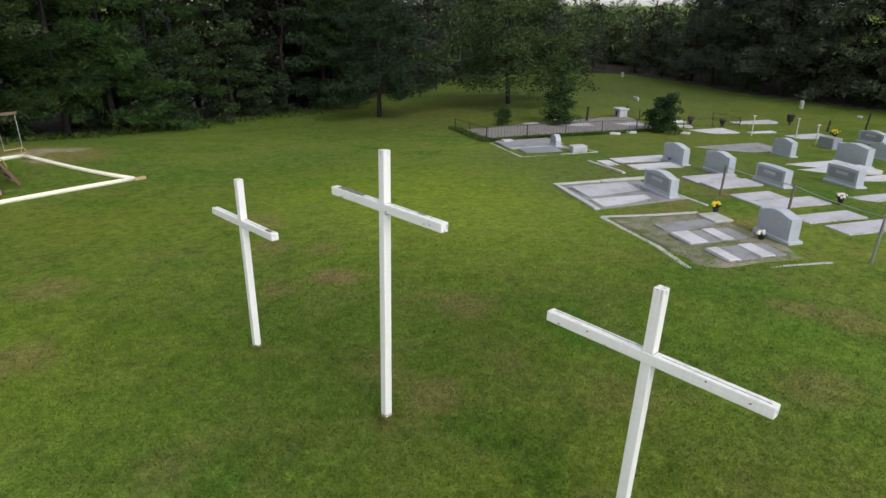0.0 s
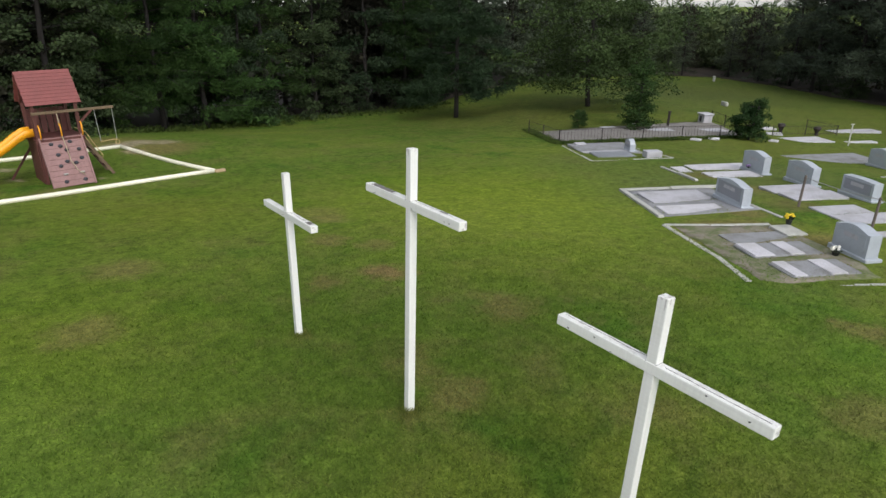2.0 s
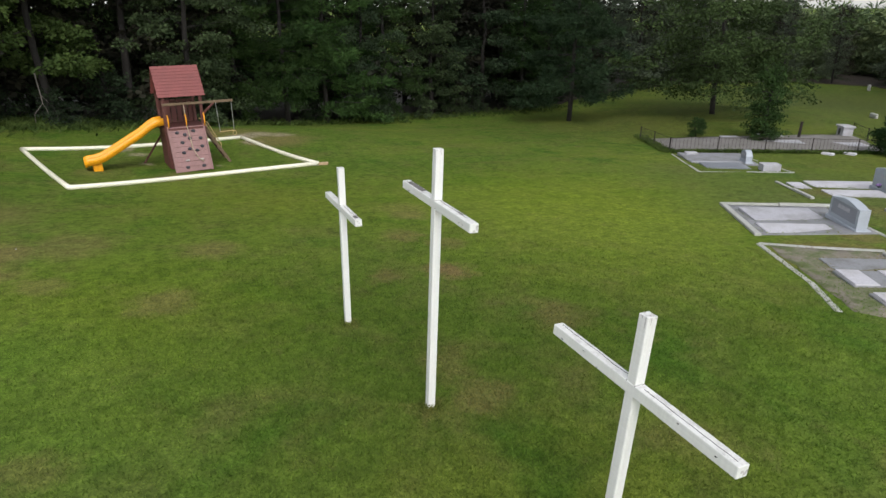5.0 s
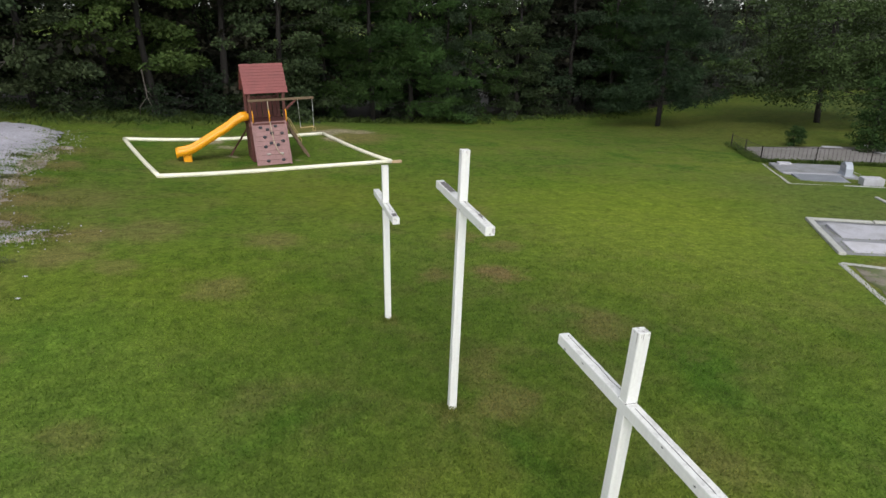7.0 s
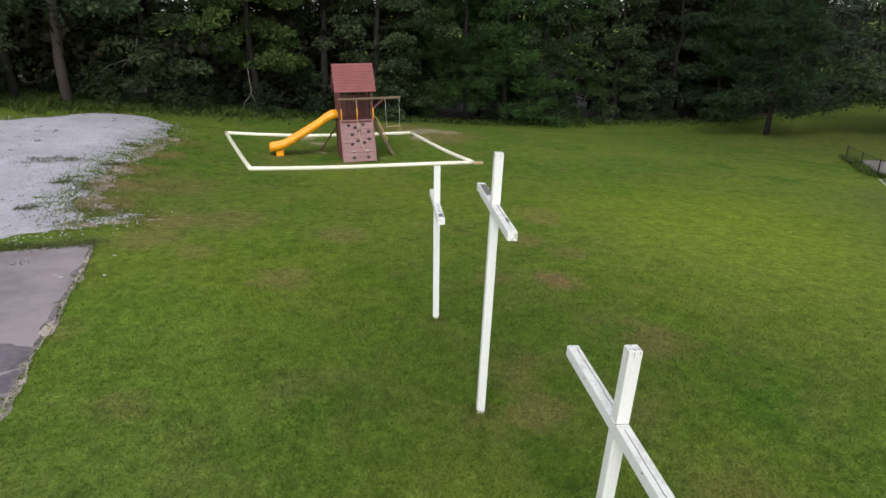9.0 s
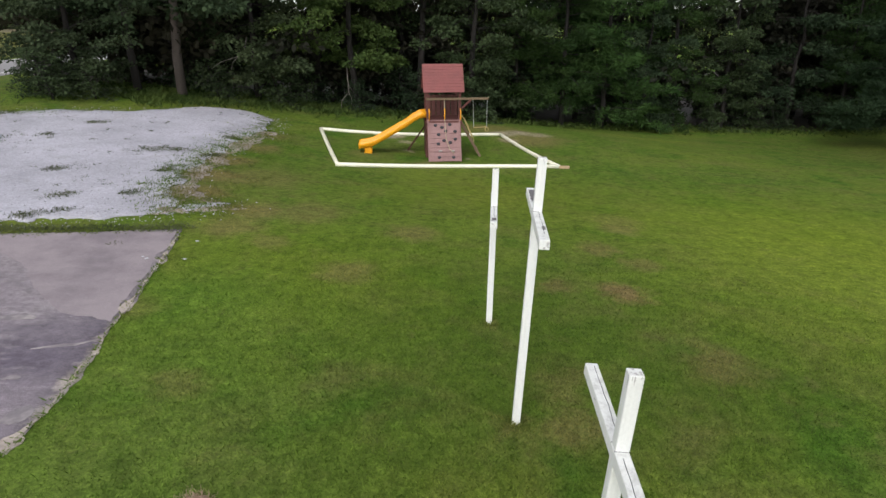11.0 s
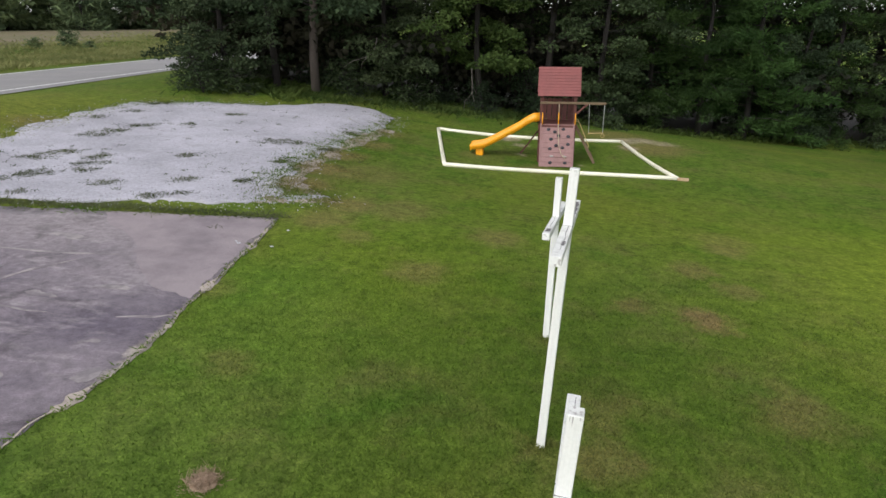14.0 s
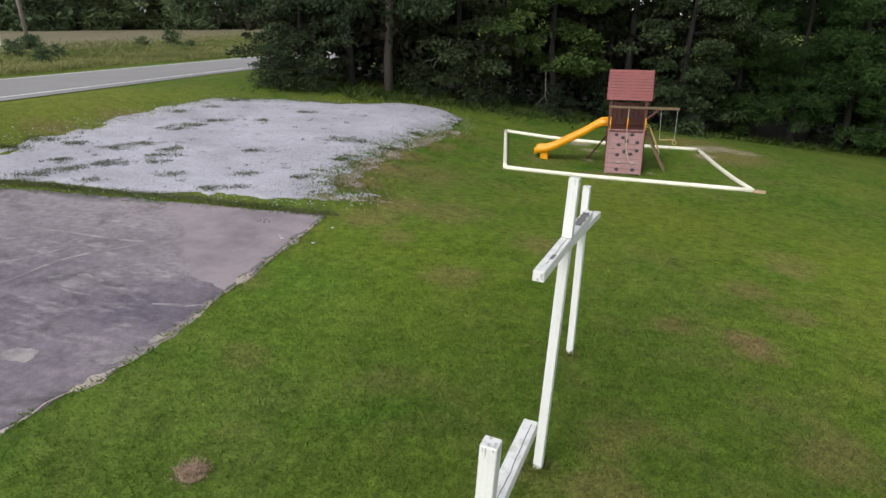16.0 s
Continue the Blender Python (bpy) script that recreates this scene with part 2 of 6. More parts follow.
def painted_wood():
    """Old white paint on timber: faint grey runs along the grain, small stains."""
    m, n, l, b = material("white_weathered_paint")
    tc = n.new("ShaderNodeTexCoord")
    cols = []
    for turn in ((45, 45, 2.0), (45, 2.0, 45)):
        mp = n.new("ShaderNodeMapping")
        mp.inputs["Scale"].default_value = turn
        l.new(tc.outputs["Object"], mp.inputs["Vector"])
        nz = n.new("ShaderNodeTexNoise")
        nz.inputs["Scale"].default_value, nz.inputs["Detail"].default_value = 1.0, 5
        l.new(mp.outputs[0], nz.inputs["Vector"])
        cols.append(ramp(n, l, nz.outputs[0], [(0.35, grey(0.945)), (0.6, grey(1.0))]).outputs[0])
    blot = ramp(n, l, noise_node(n, l, 5.0, 6, 0.7).outputs[0], [(0.55, grey(0)), (0.8, grey(0.55))])
    col = mix(n, l, blot.outputs[0], (0.755, 0.757, 0.735), (0.58, 0.56, 0.52))
    # rain has greyed the faces that lie open to the sky
    geo = n.new("ShaderNodeNewGeometry")
    split = n.new("ShaderNodeSeparateXYZ")
    l.new(geo.outputs["Normal"], split.inputs[0])
    up = ramp(n, l, split.outputs["Z"], [(0.6, grey(0)), (0.9, grey(1))])
    grime = ramp(n, l, noise_node(n, l, 11.0, 6, 0.75).outputs[0], [(0.48, grey(0)), (0.62, grey(0.55))])
    both = mix(n, l, 1.0, up.outputs[0], grime.outputs[0], "MULTIPLY")
    col = mix(n, l, both, col, (0.40, 0.385, 0.37))
    old = ramp(n, l, noise_node(n, l, 1.6, 6, 0.7).outputs[0], [(0.58, grey(0)), (0.72, grey(0.35))])
    col = mix(n, l, old.outputs[0], col, (0.66, 0.66, 0.52))
    for c in cols:
        col = mix(n, l, 1.0, col, c, "MULTIPLY")
    l.new(col, b.inputs["Base Color"])
    b.inputs["Roughness"].default_value = 0.5
    bump(n, l, b, noise_node(n, l, 40, 5).outputs[0], 0.4, 0.001)
    return m


LAWN = lawn_material()
BLADE = blade_material()
DRY_BLADE = leaf_material("tall_grass_blade", (0.11, 0.135, 0.05), (0.28, 0.275, 0.125), 0.35, 0.25)
UNDER = leaf_material("shade_weeds", (0.030, 0.058, 0.016), (0.105, 0.145, 0.038), 0.25)
OAK_LEAF = leaf_material("oak_leaf", (0.020, 0.034, 0.018), (0.062, 0.090, 0.044))
GREY_LEAF = leaf_material("grey_green_oak_leaf", (0.026, 0.041, 0.023), (0.076, 0.102, 0.054))
# haze over the wood's far edge is mixed into these paler colours
MID_LEAF = leaf_material("haze_tinted_leaf", (0.048, 0.060, 0.044), (0.105, 0.132, 0.086))
# lit copies of oak_leaf: light on these crowns is put into the colour
LIT_LEAF = leaf_material("lit_yellow_green_oak_leaf", (0.028, 0.052, 0.015), (0.090, 0.130, 0.038))
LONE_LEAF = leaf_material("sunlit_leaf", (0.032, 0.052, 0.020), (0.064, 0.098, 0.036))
SHEEN_NEEDLE = leaf_material("blue_green_needle", (0.019, 0.035, 0.017), (0.050, 0.080, 0.037))
PINE_LEAF = leaf_material("pine_needle", (0.016, 0.034, 0.012), (0.050, 0.088, 0.026))
CEDAR_LEAF = leaf_material("cedar_spray", (0.020, 0.045, 0.016), (0.045, 0.085, 0.028), 0.2)
# near-black colours hold the shade of the gaps behind the front trees
SHADED_LEAF = leaf_material("shade_darkened_leaf", (0.022, 0.021, 0.017), (0.044, 0.044, 0.031))
# brightened colours stand in for haze on the most distant growth
WOOD_LEAF = leaf_material("distant_haze_leaf", (0.062, 0.095, 0.05), (0.16, 0.205, 0.10))
# lit copy of pine_needle, brightened where the pine catches the light
LIT_NEEDLE = leaf_material("lit_pine_needle", (0.030, 0.064, 0.018), (0.085, 0.150, 0.040))
BARK = worn("bark", (0.015, 0.012, 0.011), (0.028, 0.023, 0.021), 0.9, 25, 3, 0.02)
PALE_BARK = worn("pale_bark", (0.078, 0.062, 0.053), (0.045, 0.038, 0.033), 0.9, 25, 3, 0.02)
PAINT = painted_wood()
DARK = worn("dark_crack", (0.03, 0.03, 0.03), (0.06, 0.055, 0.05), 0.9, 60, 9, 0.001)
GRIME = worn("grey_grime", (0.52, 0.50, 0.49), (0.34, 0.32, 0.31), 0.9, 60, 12, 0.001, 0.9)
FOOT = worn("raw_tan_timber", (0.44, 0.40, 0.32), (0.26, 0.23, 0.18), 0.9, 40, 8, 0.002)
BARE = worn("bare_grey_wood", (0.16, 0.15, 0.15), (0.08, 0.08, 0.085), 0.85, 60, 9, 0.003)
STAIN = worn("red_brown_stained_wood", (0.105, 0.032, 0.026), (0.05, 0.018, 0.016), 0.65, 30, 4, 0.002)
PANEL = worn("faded_climbing_boards", (0.29, 0.165, 0.16), (0.19, 0.105, 0.10), 0.75, 30, 3, 0.002)
ROOF = worn("faded_red_roof_boards", (0.225, 0.068, 0.064), (0.14, 0.048, 0.046), 0.6, 30, 2, 0.002)
YELLOW = worn("yellow_plastic", (0.85, 0.36, 0.010), (0.6, 0.25, 0.02), 0.35, 20, 2, 0.0003, 0.3)
HOLD = worn("dark_rubber_hold", (0.03, 0.03, 0.04), (0.06, 0.06, 0.07), 0.6, 40, 8, 0.002)
PALEHOLD = worn("pale_hold", (0.4, 0.38, 0.36), (0.2, 0.2, 0.2), 0.6, 40, 8, 0.002)
LADDER = worn("weathered_brown_ladder_wood", (0.16, 0.11, 0.065), (0.09, 0.06, 0.04), 0.8, 30, 4, 0.002)
FADED = worn("faded_tan_bar", (0.50, 0.36, 0.16), (0.35, 0.26, 0.15), 0.6, 30, 5, 0.001)
ROPE = worn("pale_rope", (0.42, 0.35, 0.25), (0.25, 0.2, 0.14), 0.9, 80, 8, 0.001)
CHAIN = worn("galvanised_steel", (0.42, 0.42, 0.42), (0.2, 0.18, 0.16), 0.45, 80, 8, 0.001, metal=0.8)
PVC = worn("cream_white_pipe", (0.87, 0.835, 0.68), (0.55, 0.52, 0.40), 0.4, 25, 1.5, 0.0005, 0.25, depth=0.5)
IRON = worn("rusty_dark_iron", (0.035, 0.03, 0.03), (0.09, 0.045, 0.03), 0.7, 60, 6, 0.001, metal=0.4)
GRANITE = worn("blue_grey_granite", (0.40, 0.435, 0.49), (0.27, 0.295, 0.34), 0.45, 140, 4, 0.0005, 0.4)
POLISHED = worn("polished_dark_granite", (0.25, 0.265, 0.30), (0.19, 0.20, 0.23), 0.3, 140, 4, 0.0003, 0.4)
SLAB = worn("pale_concrete_slab", (0.45, 0.445, 0.485), (0.27, 0.265, 0.26), 0.75, 40, 1.6, 0.003, 0.8)
WHITESLAB = worn("white_slab", (0.54, 0.53, 0.57), (0.33, 0.32, 0.31), 0.7, 40, 1.8, 0.002, 0.7)
OLDSLAB = worn("old_grey_slab", (0.26, 0.265, 0.28), (0.13, 0.125, 0.11), 0.8, 40, 1.8, 0.004, 0.9)
RUSTY = worn("weathered_brown_steel", (0.14, 0.115, 0.10), (0.07, 0.06, 0.055), 0.85, 60, 6, 0.001)
KERB = worn("weathered_concrete_kerb", (0.46, 0.46, 0.43), (0.20, 0.21, 0.15), 0.85, 40, 3, 0.004, 0.45)
EARTH = worn("bare_earth", (0.225, 0.20, 0.155), (0.11, 0.135, 0.045), 0.95, 20, 2.2, 0.01, 1.0, low=0.42, high=0.6)


# ---------------------------------------------------------------- mesh helpers
def mesh_of(bm, name, mat):
    me = bpy.data.meshes.new(name)
    bm.to_mesh(me)
    bm.free()
    me.materials.append(mat)
    return me


def part(name, bm, mat, parent=None, label="", smooth=False):
    """Links a bmesh as one mesh object, under a thing or a part."""
    me = mesh_of(bm, name, mat)
    if smooth:
        me.shade_smooth()
    ob = new(name, me)
    if parent is not None:
        ob.parent = parent
    if label:
        ob["label"] = label
    return ob


def thing(name, m, label, category, group="", kind=""):
    e = new(name)
    e.empty_display_size = 0.1
    e.matrix_world = m
    return tagged(e, label, category, group, kind)


def box(bm, sx, sy, sz, m=None, bevel=0.0):
    """A box sx by sy by sz, centred in x and y, standing on z = 0 of the pose m."""
    made = bmesh.ops.create_cube(bm, size=1.0)["verts"]
    for v in made:
        v.co = Vector((v.co.x * sx, v.co.y * sy, (v.co.z + 0.5) * sz))
    if bevel:
        edges = list({e for v in made for e in v.link_edges})
        out = bmesh.ops.bevel(bm, geom=edges, offset=bevel, segments=1, affect="EDGES", profile=0.5)
        made = list({v for f in out["faces"] for v in f.verts} | {v for v in made if v.is_valid})
    if m is not None:
        bmesh.ops.transform(bm, matrix=m, verts=made)
    return made


def rod(bm, a, b, r1, r2=None, sides=8, caps=True):
    """A tapered round bar from a to b."""
    a, b = Vector(a), Vector(b)
    made = bmesh.ops.create_cone(bm, cap_ends=caps, segments=sides, radius1=r1, radius2=r1 if r2 is None else r2, depth=(b - a).length)["verts"]
    m = Matrix.Translation((a + b) / 2) @ (b - a).to_track_quat("Z", "Y").to_matrix().to_4x4()
    bmesh.ops.transform(bm, matrix=m, verts=made)
    return made


def beam(bm, a, b, w, h, bevel=0.0, up=(0, 0, 1)):
    """A square bar from a to b, w wide and h high."""
    a, b = Vector(a), Vector(b)
    z = (b - a).normalized()
    x = z.cross(Vector(up))
    x = x.normalized() if x.length > 1e-4 else Vector((1, 0, 0))
    y = z.cross(x)
    m = Matrix.Translation(a) @ Matrix((x, y, z)).transposed().to_4x4()
    return box(bm, w, h, (b - a).length, m, bevel)


def tube(bm, points, r, sides=8, r_end=None):
    """One round bar swept along points, closed at both ends."""
    pts = [Vector(p) for p in points]
    rings, x = [], None
    for i, p in enumerate(pts):
        d = (pts[min(i + 1, len(pts) - 1)] - pts[max(i - 1, 0)]).normalized()
        if x is None:
            x = d.orthogonal().normalized()
        x = (x - d * x.dot(d)).normalized()
        y = d.cross(x)
        rr = r if r_end is None else r + (r_end - r) * i / (len(pts) - 1)
        rings.append([bm.verts.new(p + x * rr * math.cos(a) + y * rr * math.sin(a)) for a in (2 * math.pi * k / sides for k in range(sides))])
    for a, b in zip(rings, rings[1:]):
        for k in range(sides):
            bm.faces.new((a[k], a[(k + 1) % sides], b[(k + 1) % sides], b[k]))
    bm.faces.new(rings[0][::-1])
    bm.faces.new(rings[-1])


# ---------------------------------------------------------------- ground
def spaced(n, near, far, power=3.0):
    u = np.linspace(-1, 1, n)
    return near * u + (far - near) * np.sign(u) * np.abs(u) ** power


def sheet(name, xs, ys, height, mat, keep=None):
    gx, gy = np.meshgrid(xs, ys, indexing="ij")
    co = np.stack([gx, gy, height(gx, gy)], -1).reshape(-1, 3)
    n, k = len(xs), len(ys)
    i = np.arange(n * k).reshape(n, k)
    faces = np.stack([i[:-1, :-1], i[1:, :-1], i[1:, 1:], i[:-1, 1:]], -1).reshape(-1, 4)
    if keep is not None:
        mid = co[faces].mean(1)
        faces = faces[keep(mid[:, 0], mid[:, 1])]
    me = bpy.data.meshes.new(name)
    me.from_pydata(co.tolist(), [], faces.tolist())
    me.materials.append(mat)
    me.shade_smooth()
    return new(name, me)


ground = sheet("ground", 2 + spaced(260, 50, 8000, 7), 10 + spaced(260, 50, 8000, 7), ground_z, LAWN)
tagged(ground, "mown green lawn with dull brownish patches", "lawn", kind="structure")


# ---------------------------------------------------------------- paved things
from mathutils import geometry


def wobble(x, y, scale, seed=0.0):
    x, y = np.asarray(x, float), np.asarray(y, float)
    flat = [noise.noise((a * scale + seed, b * scale - seed, seed)) for a, b in zip(x.ravel(), y.ravel())]
    return np.array(flat).reshape(x.shape)


def inside(poly, x, y):
    c = np.zeros(np.shape(x), bool)
    for (x1, y1), (x2, y2) in zip(poly, poly[1:] + poly[:1]):
        hit = (y1 > y) != (y2 > y)
        with np.errstate(divide="ignore", invalid="ignore"):
            c ^= hit & (x < (x2 - x1) * (y - y1) / (y2 - y1) + x1)
    return c


ASPHALT_EDGE = [(-5.72, 6.65), (-5.6, 5.4), (-5.5, 4.3), (-5.42, 3.3), (-5.35, 2.4), (-5.25, 1.5), (-5.2, 0.5), (-5.24, -0.4), (-5.36, -0.9), (-5.34, -1.6), (-5.35, -3), (-5.4, -14), (-40, -14), (-40, 2.2), (-14, 4.7), (-9.7, 5.7)]
GRAVEL_EDGE = [(-6.7, 7.6), (-5.3, 8.45), (-6.3, 8.5), (-7.0, 9.5), (-7.1, 11.4), (-7.2, 13.9), (-6.9, 16.5), (-6.4, 18.6), (-6.6, 20.5), (-7.6, 21.3), (-9.2, 21.2), (-10.4, 20.0), (-11.6, 19.3),
               (-13.8, 18.5), (-16.0, 17.4), (-16.8, 15.2), (-16.7, 12.2), (-16.4, 9.7), (-16.2, 7.6), (-20, 4.5), (-14, 5.2), (-9.7, 6.3)]


def asphalt_material():
    m, n, l, b = material("patched_old_asphalt")
    tc = n.new("ShaderNodeTexCoord")
    stretch = n.new("ShaderNodeMapping")
    stretch.inputs["Rotation"].default_value = (0, 0, 0.35)
    stretch.inputs["Scale"].default_value = (0.55, 1.7, 1)
    l.new(tc.outputs["Object"], stretch.inputs["Vector"])
    streak, blot = n.new("ShaderNodeTexNoise"), noise_node(n, l, 0.45, 5, 0.6)
    l.new(stretch.outputs[0], streak.inputs["Vector"])
    streak.inputs["Scale"].default_value, streak.inputs["Detail"].default_value, streak.inputs["Roughness"].default_value = 1.7, 7, 0.68
    fine = noise_node(n, l, 90, 4)
    dark = ramp(n, l, blot.outputs[0], [(0.36, (0.118, 0.099, 0.130)), (0.62, (0.225, 0.192, 0.220))])
    pale = ramp(n, l, streak.outputs[0], [(0.51, grey(0)), (0.60, grey(0.4)), (0.70, grey(0.95))])
    col = mix(n, l, pale.outputs[0], dark.outputs[0], (0.37, 0.33, 0.345))
    # greyer and paler towards the gravel
    split = n.new("ShaderNodeSeparateXYZ")
    l.new(tc.outputs["Object"], split.inputs[0])
    up = n.new("ShaderNodeMapRange")
    for key, value in (("From Min", 1.5), ("From Max", 4.8), ("To Min", 0.05), ("To Max", 0.65)):
        up.inputs[key].default_value = value
    l.new(split.outputs["Y"], up.inputs["Value"])
    col = mix(n, l, up.outputs[0], col, (0.335, 0.295, 0.305))
    # sandy soil washed over the border by the grass
    slant = n.new("ShaderNodeVectorMath")
    slant.operation = "DOT_PRODUCT"
    slant.inputs[1].default_value = (1.0, 0.05, 0)
    l.new(tc.outputs["Object"], slant.inputs[0])
    rim = n.new("ShaderNodeMapRange")
    for key, value in (("From Min", -5.6), ("From Max", -5.1), ("To Min", -0.25), ("To Max", 0.52)):
        rim.inputs[key].default_value = value
    l.new(slant.outputs["Value"], rim.inputs["Value"])
    silt = n.new("ShaderNodeMath")
    l.new(rim.outputs[0], silt.inputs[0])
    l.new(noise_node(n, l, 2.6, 7, 0.75).outputs[0], silt.inputs[1])
    cover = ramp(n, l, silt.outputs[0], [(0.67, grey(0)), (0.88, grey(0.9))])
    col = mix(n, l, cover.outputs[0], col, (0.50, 0.435, 0.39))
    deep = ramp(n, l, noise_node(n, l, 0.9, 6, 0.7, distort=0.8).outputs[0], [(0.52, grey(1)), (0.64, grey(0.62))])
    col = mix(n, l, 1.0, col, deep.outputs[0], "MULTIPLY")
    speck = ramp(n, l, fine.outputs[0], [(0.3, grey(0.7)), (0.7, grey(1.25))])
    col = mix(n, l, 1.0, col, speck.outputs[0], "MULTIPLY")
    mott = ramp(n, l, noise_node(n, l, 7.0, 6, 0.75).outputs[0], [(0.3, grey(0.72)), (0.7, grey(1.3))])
    col = mix(n, l, 1.0, col, mott.outputs[0], "MULTIPLY")
    l.new(col, b.inputs["Base Color"])
    b.inputs["Roughness"].default_value = 0.9
    b.inputs["Specular IOR Level"].default_value = 0.25
    bump(n, l, b, fine.outputs[0], 0.6, 0.006)
    return m


def gravel_material():
    m, n, l, b = material("pale_crushed_stone")
    tc = n.new("ShaderNodeTexCoord")
    v = n.new("ShaderNodeTexVoronoi")
    v.inputs["Scale"].default_value = 22
    l.new(tc.outputs["Object"], v.inputs["Vector"])
    big = noise_node(n, l, 0.5, 5, 0.65)
    stone = ramp(n, l, v.outputs["Color"], [(0.0, (0.36, 0.35, 0.395)), (1.0, (0.51, 0.495, 0.56))])
    tone = ramp(n, l, big.outputs[0], [(0.35, grey(0.8)), (0.65, grey(1.1))])
    col = mix(n, l, 1.0, stone.outputs[0], tone.outputs[0], "MULTIPLY")
    dirt = ramp(n, l, noise_node(n, l, 1.1, 7, 0.72, distort=0.6).outputs[0], [(0.58, grey(0)), (0.74, grey(0.5))])
    col = mix(n, l, dirt.outputs[0], col, (0.25, 0.235, 0.21))
    l.new(col, b.inputs["Base Color"])
    b.inputs["Roughness"].default_value = 0.9
    bump(n, l, b, v.outputs["Distance"], 0.5, 0.025)
    return m


ASPHALT, GRAVEL = asphalt_material(), gravel_material()
ROADTOP = worn("grey_road_asphalt", (0.25, 0.238, 0.24), (0.34, 0.325, 0.315), 0.85, 60, 0.5, 0.004)
LINE = worn("worn_white_road_paint", (0.82, 0.82, 0.8), (0.4, 0.4, 0.38), 0.7, 60, 3, 0.001)


def ragged(poly, step, amount, scale, seed):
    """The outline resampled and roughened."""
    out = []
    for (x1, y1), (x2, y2) in zip(poly, poly[1:] + poly[:1]):
        n = max(1, int(math.hypot(x2 - x1, y2 - y1) / step))
        for k in range(n):
            x, y = x1 + (x2 - x1) * k / n, y1 + (y2 - y1) * k / n
            w = Vector((x, y, seed)) * scale
            dx = noise.noise(w) + 0.5 * noise.noise(w * 3.1)
            dy = noise.noise(w + Vector((7, 3, 1))) + 0.5 * noise.noise(w * 3.1 + Vector((2, 9, 4)))
            out.append((x + dx * amount, y + dy * amount))
    return out


def patch_mesh(name, outline, height, mat, cell=0.4, skirt=0.06):
    """A sheet draped on the ground inside an outline, with an edge going down into it."""
    bx, by = np.array(outline).T
    gx, gy = np.meshgrid(np.arange(bx.min(), bx.max(), cell), np.arange(by.min(), by.max(), cell))
    gx, gy = gx.ravel() + 0.013, gy.ravel() + 0.017
    keep = inside(outline, gx, gy)
    pts = [Vector(p) for p in outline] + [Vector((a, b)) for a, b in zip(gx[keep], gy[keep])]
    got = geometry.delaunay_2d_cdt(pts, [], [list(range(len(outline)))], 1, 1e-4)
    v2, faces = np.array([tuple(v) for v in got[0]]), got[2]
    z = height(v2[:, 0], v2[:, 1])
    bm = bmesh.new()
    vs = [bm.verts.new((x, y, h)) for (x, y), h in zip(v2, z)]
    for f in faces:
        bm.faces.new([vs[i] for i in f])
    bmesh.ops.recalc_face_normals(bm, faces=bm.faces)
    if sum(f.normal.z for f in bm.faces) < 0:
        bmesh.ops.reverse_faces(bm, faces=bm.faces)
    rim = bmesh.ops.extrude_edge_only(bm, edges=[e for e in bm.edges if e.is_boundary])["geom"]
    bmesh.ops.translate(bm, vec=(0, 0, -skirt), verts=[g for g in rim if isinstance(g, bmesh.types.BMVert)])
    return part(name, bm, mat, smooth=True)


parking = patch_mesh("parking_lot", ragged(ASPHALT_EDGE, 0.12, 0.10, 1.7, 2.0), lambda x, y: ground_z(x, y) + 0.014, ASPHALT, 0.5)
tagged(parking, "cracked patched grey asphalt parking lot with a ragged edge", "parking lot", kind="structure")


# the newer pale corner, pale filled cracks and the dark weedy crack at its end
NEWER = worn("pale_newer_asphalt", (0.32, 0.27, 0.288), (0.205, 0.172, 0.192), 0.9, 70, 1.3, 0.005, 0.9, low=0.40, high=0.68)
corner = [(-9.3, 5.78), (-8.6, 5.1), (-8.2, 4.85), (-7.45, 4.2), (-6.95, 3.5), (-6.2, 2.75), (-5.7, 2.5), (-5.45, 2.5), (-5.55, 3.3), (-5.62, 4.4), (-5.82, 6.45), (-7.6, 6.2)]
piece = patch_mesh("asphalt_patch", ragged(corner, 0.1, 0.13, 1.6, 4.0), lambda x, y: ground_z(x, y) + 0.02, NEWER, 0.5, 0.01)
piece.data.shade_flat()
tagged(piece, "paler newer asphalt at the corner of the lot", "asphalt patch", kind="structure")
FILLED = worn("pale_silt_in_cracks", (0.37, 0.33, 0.33), (0.21, 0.185, 0.20), 0.95, 40, 2.5, 0.003, 1.0, low=0.4, high=0.55)


def silt_line(pts, wide, seed):
    pts = [Vector(p) for p in pts]
    path = []
    for a, b in zip(pts, pts[1:]):
        n = max(2, int((b - a).length / 0.1))
        path += [a.lerp(b, k / n) for k in range(n)]
    path.append(pts[-1])
    one, two = [], []
    for k, p in enumerate(path):
        d = (path[min(k + 1, len(path) - 1)] - path[max(k - 1, 0)]).normalized()
        side = Vector((-d.y, d.x))
        w = wide * (0.5 + 0.9 * abs(noise.noise((p.x * 2.3, p.y * 2.3, seed)))) * min(1, 0.15 + 0.3 * min(k, len(path) - 1 - k))
        p = p + side * 0.12 * noise.noise((p.x * 1.4, p.y * 1.4, seed + 5))
        one.append(tuple(p + side * w))
        two.append(tuple(p - side * w))
    ob = patch_mesh("silt_line", one + two[::-1], lambda x, y: ground_z(x, y) + 0.02, FILLED, 0.5, 0.01)
    ob.data.shade_flat()
    tagged(ob, "pale silt washed into a crack of the asphalt", "crack", kind="structure")


